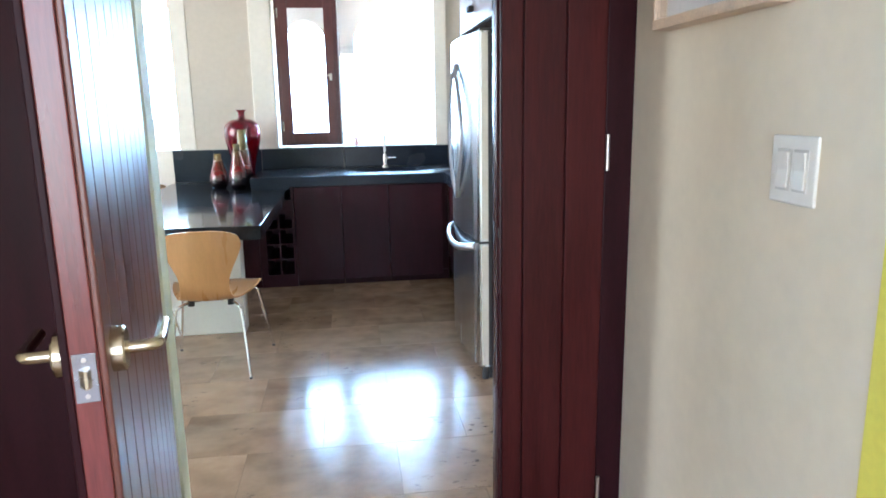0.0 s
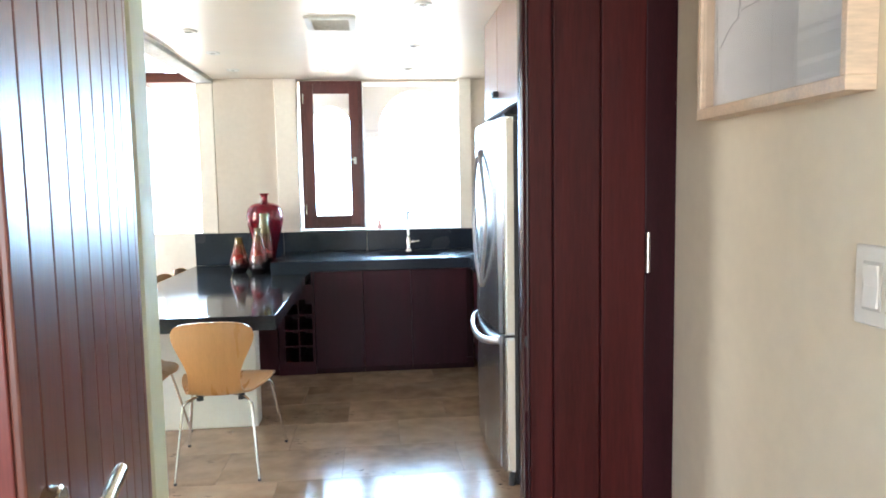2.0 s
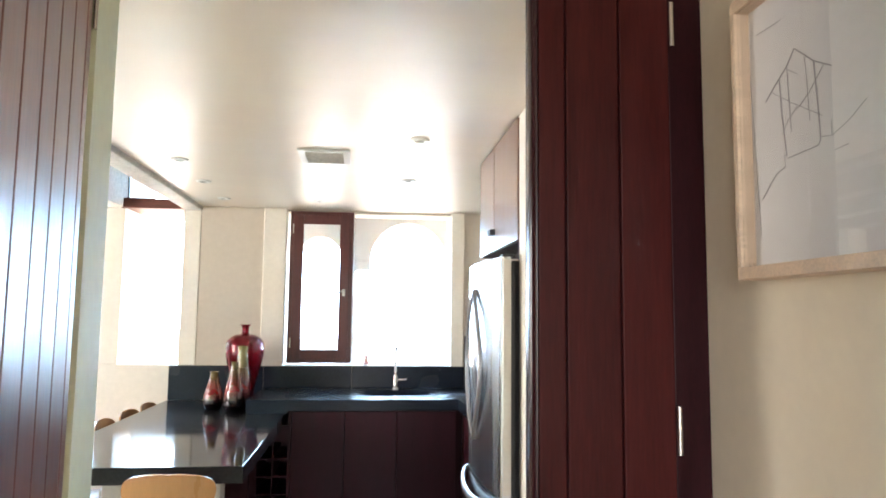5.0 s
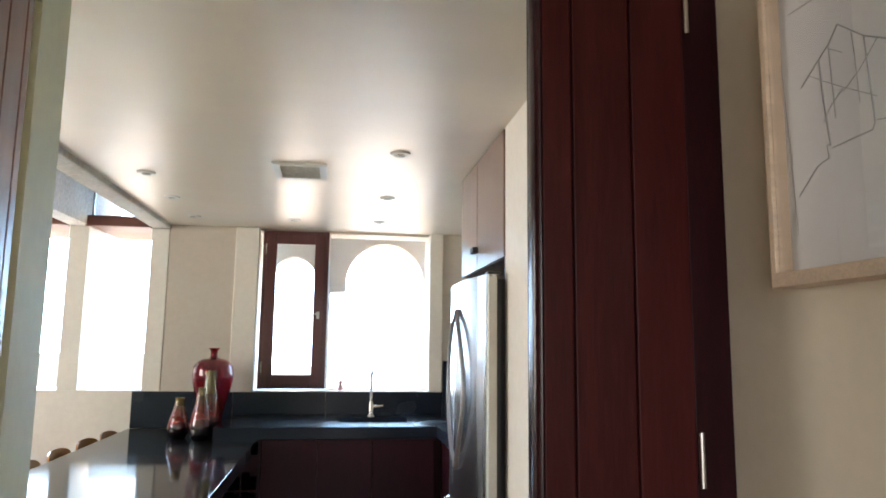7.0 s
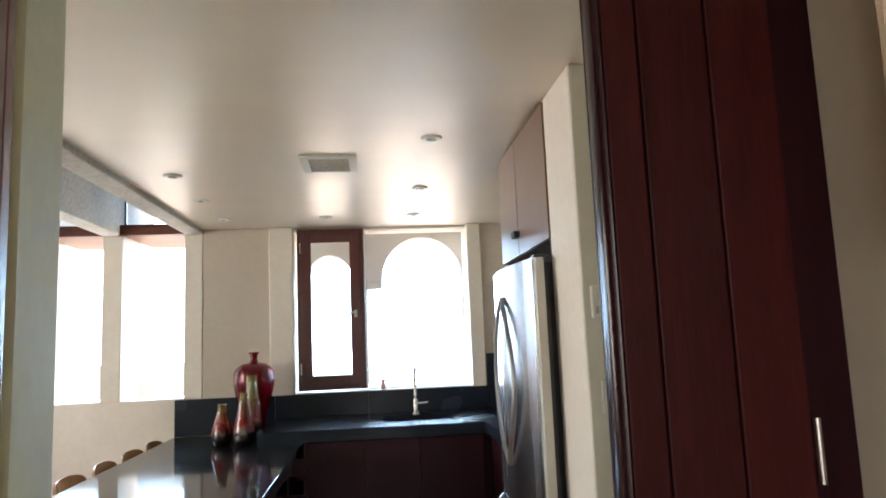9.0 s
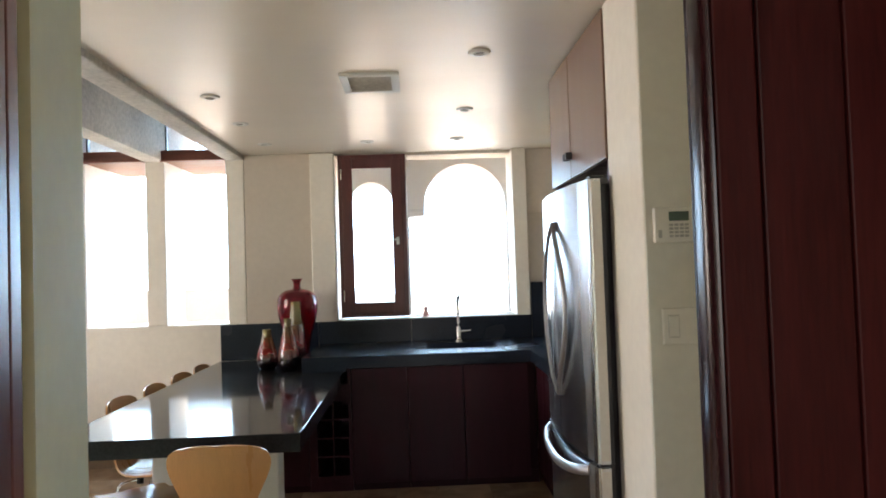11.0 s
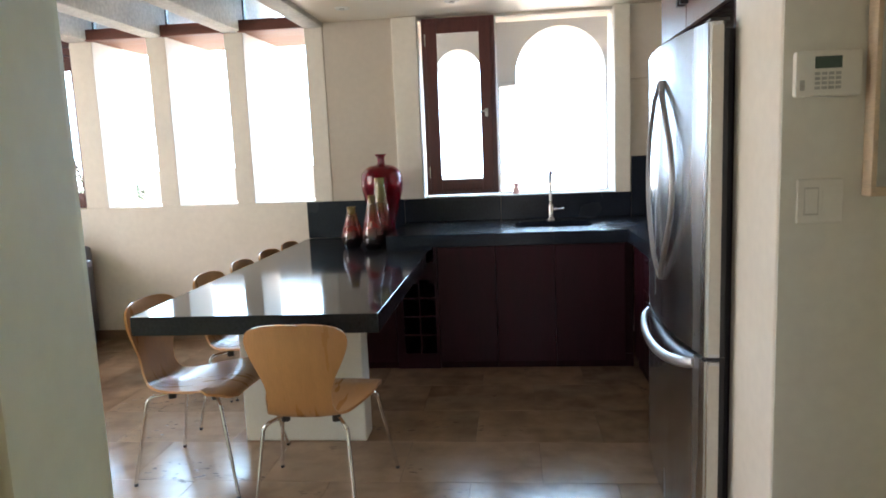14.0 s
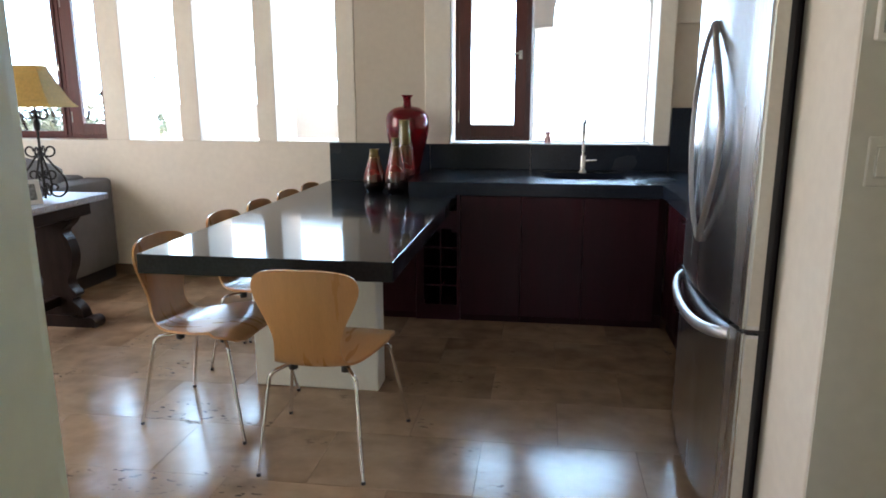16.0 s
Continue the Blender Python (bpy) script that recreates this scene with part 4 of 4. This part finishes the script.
# ---------------------------------------------------------------- chairs
def chair_shell():
    keys = [(0.238, 0.418, 0.15), (0.232, 0.432, 0.205), (0.20, 0.446, 0.232), (0.14, 0.452, 0.240), (0.06, 0.443, 0.236), (-0.02, 0.434, 0.216), (-0.09, 0.425, 0.187), (-0.15, 0.423, 0.162),
            (-0.198, 0.437, 0.138), (-0.226, 0.482, 0.127), (-0.240, 0.55, 0.129), (-0.250, 0.61, 0.149), (-0.258, 0.67, 0.178), (-0.264, 0.72, 0.197), (-0.267, 0.755, 0.199), (-0.270, 0.785, 0.184), (-0.272, 0.803, 0.150), (-0.273, 0.813, 0.10), (-0.2735, 0.817, 0.05)]
    rows = smooth_path(keys, 3)
    bm = bmesh.new()
    cols = 13
    grid = []
    for i, k in enumerate(rows):
        nxt, prv = rows[min(i + 1, len(rows) - 1)], rows[max(i - 1, 0)]
        d = Vector((0, nxt.x - prv.x, nxt.y - prv.y)).normalized()
        nrm = Vector((0, -d.z, d.y))
        if nrm.z < 0 and k.y < 0.46:
            nrm = -nrm
        back = min(1.0, max(0.0, (k.y - 0.46) / 0.12))
        line = []
        for j in range(cols):
            v = -1 + 2 * j / (cols - 1)
            p = Vector((v * k.z, k.x + back * 0.035 * (v * k.z / 0.2) ** 2, k.y + (1 - back) * (0.012 * v * v if k.x < 0.12 else -0.006 * v * v)))
            line.append(p)
        grid.append(line)
    def layer(off):
        out = []
        for i, line in enumerate(grid):
            row = []
            for j, p in enumerate(line):
                du = grid[min(i + 1, len(grid) - 1)][j] - grid[max(i - 1, 0)][j]
                dv = line[min(j + 1, cols - 1)] - line[max(j - 1, 0)]
                nn = du.cross(dv)
                nn = nn.normalized() if nn.length > 1e-9 else Vector((0, 0, 1))
                row.append(bm.verts.new(p + nn * off))
            out.append(row)
        return out
    a, b = layer(0.005), layer(-0.005)
    R = len(grid)
    for i in range(R - 1):
        for j in range(cols - 1):
            bm.faces.new((a[i][j], a[i][j + 1], a[i + 1][j + 1], a[i + 1][j]))
            bm.faces.new((b[i][j + 1], b[i][j], b[i + 1][j], b[i + 1][j + 1]))
        for j in (0, cols - 1):
            bm.faces.new((a[i][j], a[i + 1][j], b[i + 1][j], b[i][j]))
    for i in (0, R - 1):
        for j in range(cols - 1):
            bm.faces.new((a[i][j], b[i][j], b[i][j + 1], a[i][j + 1]))
    bmesh.ops.recalc_face_normals(bm, faces=bm.faces)
    return bm


chair = thing("dining_chair", "beech plywood shell chair on thin chrome legs", "chair", -0.600, 4.115, 0, group="chairs round the table")
part("shell", chair_shell(), PLY, chair, "one-piece curved beech plywood seat and back", True)
for sx in (-1, 1):
    for y0, y1, tip in ((-0.075, -0.185, (0.205, -0.262)), (0.075, 0.18, (0.272, 0.264))):
        lb = bmesh.new()
        k = 1 if y0 < 0 else -1
        pts = smooth_path([(sx * 0.03, y0, 0.406), (sx * 0.10, y0 * 1.35, 0.402), (sx * (0.150 if k > 0 else 0.19), y1 * 0.93, 0.396), (sx * (0.166 if k > 0 else 0.212), y1 * 1.03, 0.378), (sx * (0.172 if k > 0 else 0.220), y1 * 1.07, 0.345), (sx * tip[0], tip[1], 0.012)], 6)
        tube(lb, pts, 0.0078, 10)
        lg = part("leg", lb, CHROME, chair, "thin bent chrome leg", True)
        fb = bmesh.new()
        lathe(fb, [(0, 0.0), (0.0088, 0.0), (0.0088, 0.012), (0, 0.012)], sx * tip[0], tip[1], 12)
        part("rubber_foot", fb, BLACK, lg, smooth=True)
        bb = bmesh.new()
        bx, by = sx * 0.105, y0 * 1.4
        tube(bb, [(bx, by, 0.380), (bx, by, 0.421 if y0 < 0 else 0.434)], 0.018, 12)
        part("bumper", bb, BLACK, chair, "black rubber spacer", True)
hub = bmesh.new()
lathe(hub, [(0, 0.395), (0.06, 0.395), (0.065, 0.402), (0.065, 0.423), (0, 0.423)], n=24)
part("hub", hub, CHROME, chair, smooth=True)
for x, y, rz in CHAIRS:
    copy_thing(chair, pose(x, y, 0, 0, 0, rz))


# ---------------------------------------------------------------- glass on the table
def vase(name, x, y, z, profile, material, label):
    bm = bmesh.new()
    prof = smooth_path([(r, 0, h) for r, h in profile], 5)
    pr = [(max(p.x, 0.0), p.z) for p in prof]
    inner = [(max(r - 0.004, 0.001), max(h, 0.012)) for r, h in pr[::-1] if h > 0.012]
    lathe(bm, [(0, 0.0)] + pr + inner + [(0, 0.012)], n=36)
    ob = single(name, bm, material, label, "vase", True, "glass vases on the table")
    ob.matrix_world = pose(x, y, z)
    return ob


vase("glass_vase", -0.875, 6.06, 0.80, [(0.048, 0.0), (0.068, 0.03), (0.074, 0.075), (0.063, 0.13), (0.042, 0.20), (0.030, 0.255), (0.032, 0.28)], VASE_A, "small bottle vase, black, red and amber glass")
vase("glass_vase", -0.705, 5.945, 0.80, [(0.046, 0.0), (0.067, 0.03), (0.072, 0.085), (0.063, 0.155), (0.040, 0.26), (0.026, 0.325), (0.028, 0.36)], VASE_B, "bottle vase, black, red and amber glass")
vase("glass_vase", -0.688, 6.16, 0.80, [(0.045, 0.0), (0.066, 0.04), (0.070, 0.12), (0.060, 0.23), (0.042, 0.35), (0.034, 0.425), (0.037, 0.466)], VASE_B, "tall bottle vase, red and amber glass")
vase("red_glass_jar", -0.707, 6.36, 0.80, [(0.06, 0.0), (0.072, 0.02), (0.090, 0.15), (0.124, 0.28), (0.146, 0.37), (0.150, 0.44), (0.138, 0.50), (0.092, 0.541), (0.040, 0.554), (0.028, 0.566), (0.028, 0.605), (0.040, 0.624), (0.041, 0.63)], RED_GLASS, "big ruby red glass jar with a narrow neck")

# ---------------------------------------------------------------- dining room end
sofa = thing("sofa", "grey upholstered sofa against the dining wall", "sofa", -3.96, 6.1, 0)
part("arm", solid((0.60, 0.82, -0.46, 0.50, 0.10, 0.80), bevel=0.03), FABRIC, sofa, "boxy grey sofa arm", True)
part("seat", solid((-0.55, 0.598, -0.46, 0.25, 0.10, 0.44), bevel=0.04), FABRIC, sofa, smooth=True)
part("back", solid((-0.55, 0.598, 0.26, 0.50, 0.10, 0.82), bevel=0.04), FABRIC, sofa, smooth=True)
part("base", solid((-0.52, 0.79, -0.43, 0.47, 0.0, 0.098)), BLACK, sofa, "dark recessed sofa base")
cu = bmesh.new()
box(cu, -0.22, 0.22, -0.07, 0.07, -0.2, 0.2, 0.06)
cushion = single("cushion", cu, FABRIC, "dark grey square cushion leaning on the sofa", "cushion", True)
cushion.matrix_world = pose(-3.50, 6.10, 0.79, -14, 18, 24)

ct = thing("console_table", "dark carved trestle table with a studded slab top", "table", -2.76, 4.98, 0)
part("tabletop", solid((-0.26, 0.26, -0.62, 0.62, 0.785, 0.825), bevel=0.006), SLATE, ct, "grey slab top with a studded edge")
for k in range(14):
    st = bmesh.new()
    y = -0.58 + 0.0892 * k
    lathe(st, [(0, 0.0), (0.007, 0.0), (0.005, 0.004), (0, 0.006)], n=8)
    ob = part("stud", st, NICKEL, ct, smooth=True)
    ob.matrix_local = pose(0.2585, y, 0.805, 0, 90, 0)
part("apron", solid((-0.20, 0.20, -0.52, 0.52, 0.70, 0.784), bevel=0.01), DARK_OAK, ct)
for yy in (-0.42, 0.42):
    lg = bmesh.new()
    prof = [(0.17, 0.06), (0.15, 0.12), (0.10, 0.17), (0.135, 0.21), (0.10, 0.25), (0.085, 0.30), (0.12, 0.38), (0.135, 0.47), (0.115, 0.56), (0.09, 0.61), (0.14, 0.66), (0.17, 0.70)]
    pp = smooth_path([(r, 0, h) for r, h in prof], 4)
    prism(lg, [(p.x, p.z) for p in pp] + [(-p.x, p.z) for p in pp[::-1]], yy - 0.04, yy + 0.04, "y")
    tr = part("trestle", lg, DARK_OAK, ct, "carved dark oak trestle")
    ft = bmesh.new()
    fp = smooth_path([(0.24, 0, 0.0), (0.25, 0, 0.035), (0.22, 0, 0.065), (0.16, 0, 0.06), (0.10, 0, 0.075)], 4)
    prism(ft, [(p.x, p.z) for p in fp] + [(-p.x, p.z) for p in fp[::-1]], yy - 0.05, yy + 0.05, "y")
    part("foot", ft, DARK_OAK, tr)
part("stretcher", solid((-0.03, 0.03, -0.378, 0.378, 0.14, 0.20), bevel=0.006), DARK_OAK, ct)

lampx, lampy, lampz = -2.705, 5.30, 0.825
lm = thing("table_lamp", "wrought iron scroll lamp with a square parchment shade", "lamp", lampx, lampy, lampz)
st = bmesh.new()
tube(st, [(0, 0, 0.0), (0, 0, 0.56)], 0.008, 8)
lathe(st, [(0, 0.40), (0.014, 0.40), (0.02, 0.43), (0.014, 0.47), (0, 0.47)], n=12)
part("stem", st, IRON, lm, smooth=True)


def spiral(cx, cz, r0, r1, turns, a0, sx, y=0.0):
    return [(cx + sx * (r0 + (r1 - r0) * k / 24) * math.cos(a0 + turns * 2 * math.pi * k / 24), y, cz + (r0 + (r1 - r0) * k / 24) * math.sin(a0 + turns * 2 * math.pi * k / 24)) for k in range(25)]


for turn in (0, 90):
    for sx in (-1, 1):
        leg = smooth_path([(sx * 0.012, 0, 0.27), (sx * 0.06, 0, 0.20), (sx * 0.118, 0, 0.12), (sx * 0.122, 0, 0.05), (sx * 0.085, 0, 0.012), (sx * 0.045, 0, 0.02), (sx * 0.03, 0, 0.055), (sx * 0.05, 0, 0.085), (sx * 0.075, 0, 0.07), (sx * 0.065, 0, 0.05)], 5)
        for run, r in ((leg, 0.0062), (spiral(sx * 0.05, 0.285, 0.045, 0.012, 1.1, math.pi * 0.9, sx), 0.0055), (spiral(sx * 0.045, 0.145, 0.035, 0.010, 1.1, math.pi * 1.1, sx), 0.0052), (spiral(sx * 0.042, 0.50, 0.040, 0.012, 1.0, math.pi * 0.95, sx), 0.005)):
            sc = bmesh.new()
            tube(sc, run, r, 8)
            ob = part("scroll", sc, IRON, lm, "black wrought iron scroll", True)
            ob.matrix_local = pose(0, 0, 0, 0, 0, turn + 20)
sh = bmesh.new()
rings = []
for t in [k / 8 for k in range(9)]:
    r = 0.245 - 0.155 * (t ** 0.75)
    ring = []
    for k in range(4):
        for q in range(6):
            a = Vector((math.cos(math.radians(45 + 90 * k)), math.sin(math.radians(45 + 90 * k))))
            b = Vector((math.cos(math.radians(135 + 90 * k)), math.sin(math.radians(135 + 90 * k))))
            p = (a + (b - a) * q / 6) * r
            ring.append(sh.verts.new((p.x, p.y, 0.535 + 0.235 * t)))
    rings.append(ring)
for a, b in zip(rings, rings[1:]):
    for k in range(24):
        sh.faces.new((a[k], a[(k + 1) % 24], b[(k + 1) % 24], b[k]))
bmesh.ops.solidify(sh, geom=sh.faces, thickness=0.003)
shade = part("shade", sh, SHADE, lm, "square flared parchment shade")
shade.matrix_local = pose(0, 0, 0, 0, 0, 12)
pf = thing("photo_frame", "small white framed photograph on the console table", "picture frame", -2.60, 5.02, 0.826, rz=62)
fb = bmesh.new()
for a in ((-0.085, 0.085, 0, 0.014, 0.0, 0.025), (-0.085, 0.085, 0, 0.014, 0.115, 0.14), (-0.085, -0.06, 0, 0.014, 0.025, 0.115), (0.06, 0.085, 0, 0.014, 0.025, 0.115)):
    box(fb, *a)
o = part("frame", fb, WHITE_PAINT, pf)
o.matrix_local = pose(0, 0, 0.002, -12)
o = part("print", solid((-0.06, 0.06, 0.004, 0.008, 0.025, 0.115)), surface("photo_print", (0.16, 0.18, 0.18), 0.4, vary=0.8, scale=14), pf)
o.matrix_local = pose(0, 0, 0.002, -12)

# small figure-like bottle on the outer sill stays a plain shape
ob_ = bmesh.new()
lathe(ob_, [(0, 0), (0.022, 0), (0.026, 0.03), (0.014, 0.05), (0.02, 0.075), (0, 0.09)], n=14)
orn = single("ornament", ob_, surface("pink_ceramic", (0.72, 0.42, 0.40), 0.4), "small pink ceramic ornament on the window sill", "ornament", True)
orn.matrix_world = pose(0.26, 6.72, 1.0885)


# ---------------------------------------------------------------- floor tiles, last
fl = setting("floor", solid((-4.6, 1.8, 2.20, 6.70, -0.12, -0.002), (-2.05, 1.0, -2.45, 2.20, -0.12, -0.002)), GROUT, "honed brown travertine tile floor", "floor")
TW, TD, GAP = 0.625, 0.415, 0.0014
shared = {}


def tile(x0, x1, y0, y1):
    key = (round(x1 - x0, 3), round(y1 - y0, 3))
    if key not in shared:
        bm = bmesh.new()
        w, d, c = (x1 - x0) / 2, (y1 - y0) / 2, 0.0010
        prism(bm, [(-w, -d), (w, -d), (w, d), (-w, d)], -0.0019, -c)
        top = [bm.verts.new(p) for p in ((-w + c, -d + c, 0), (w - c, -d + c, 0), (w - c, d - c, 0), (-w + c, d - c, 0))]
        bm.faces.new(top)
        low = sorted([v for v in bm.verts if abs(v.co.z + c) < 1e-6], key=lambda v: math.atan2(v.co.y, v.co.x))
        top = sorted(top, key=lambda v: math.atan2(v.co.y, v.co.x))
        for k in range(4):
            bm.faces.new((low[k], low[(k + 1) % 4], top[(k + 1) % 4], top[k]))
        bmesh.ops.recalc_face_normals(bm, faces=bm.faces)
        shared[key] = mesh_of("tile", bm, FLOOR_STONE)
    ob = new("tile", shared[key])
    ob.parent = fl
    ob.location = ((x0 + x1) / 2, (y0 + y1) / 2, 0)


row = 0
y = 3.83 - TD * 16
while y < 6.70:
    lo_x, hi_x = (-4.6, 1.8) if y > 2.1 else (-2.05, 1.0)
    x = 0.015 - TW * 9 + (TW / 2 if round((y - 3.83) / TD) % 2 else 0)
    while x < hi_x:
        a, b = max(x, lo_x), min(x + TW, hi_x)
        c, d = max(y, -2.45), min(y + TD, 6.70)
        if b - a > 0.04 and d - c > 0.04:
            tile(a + GAP / 2, b - GAP / 2, c + GAP / 2, d - GAP / 2)
        x += TW
    y += TD
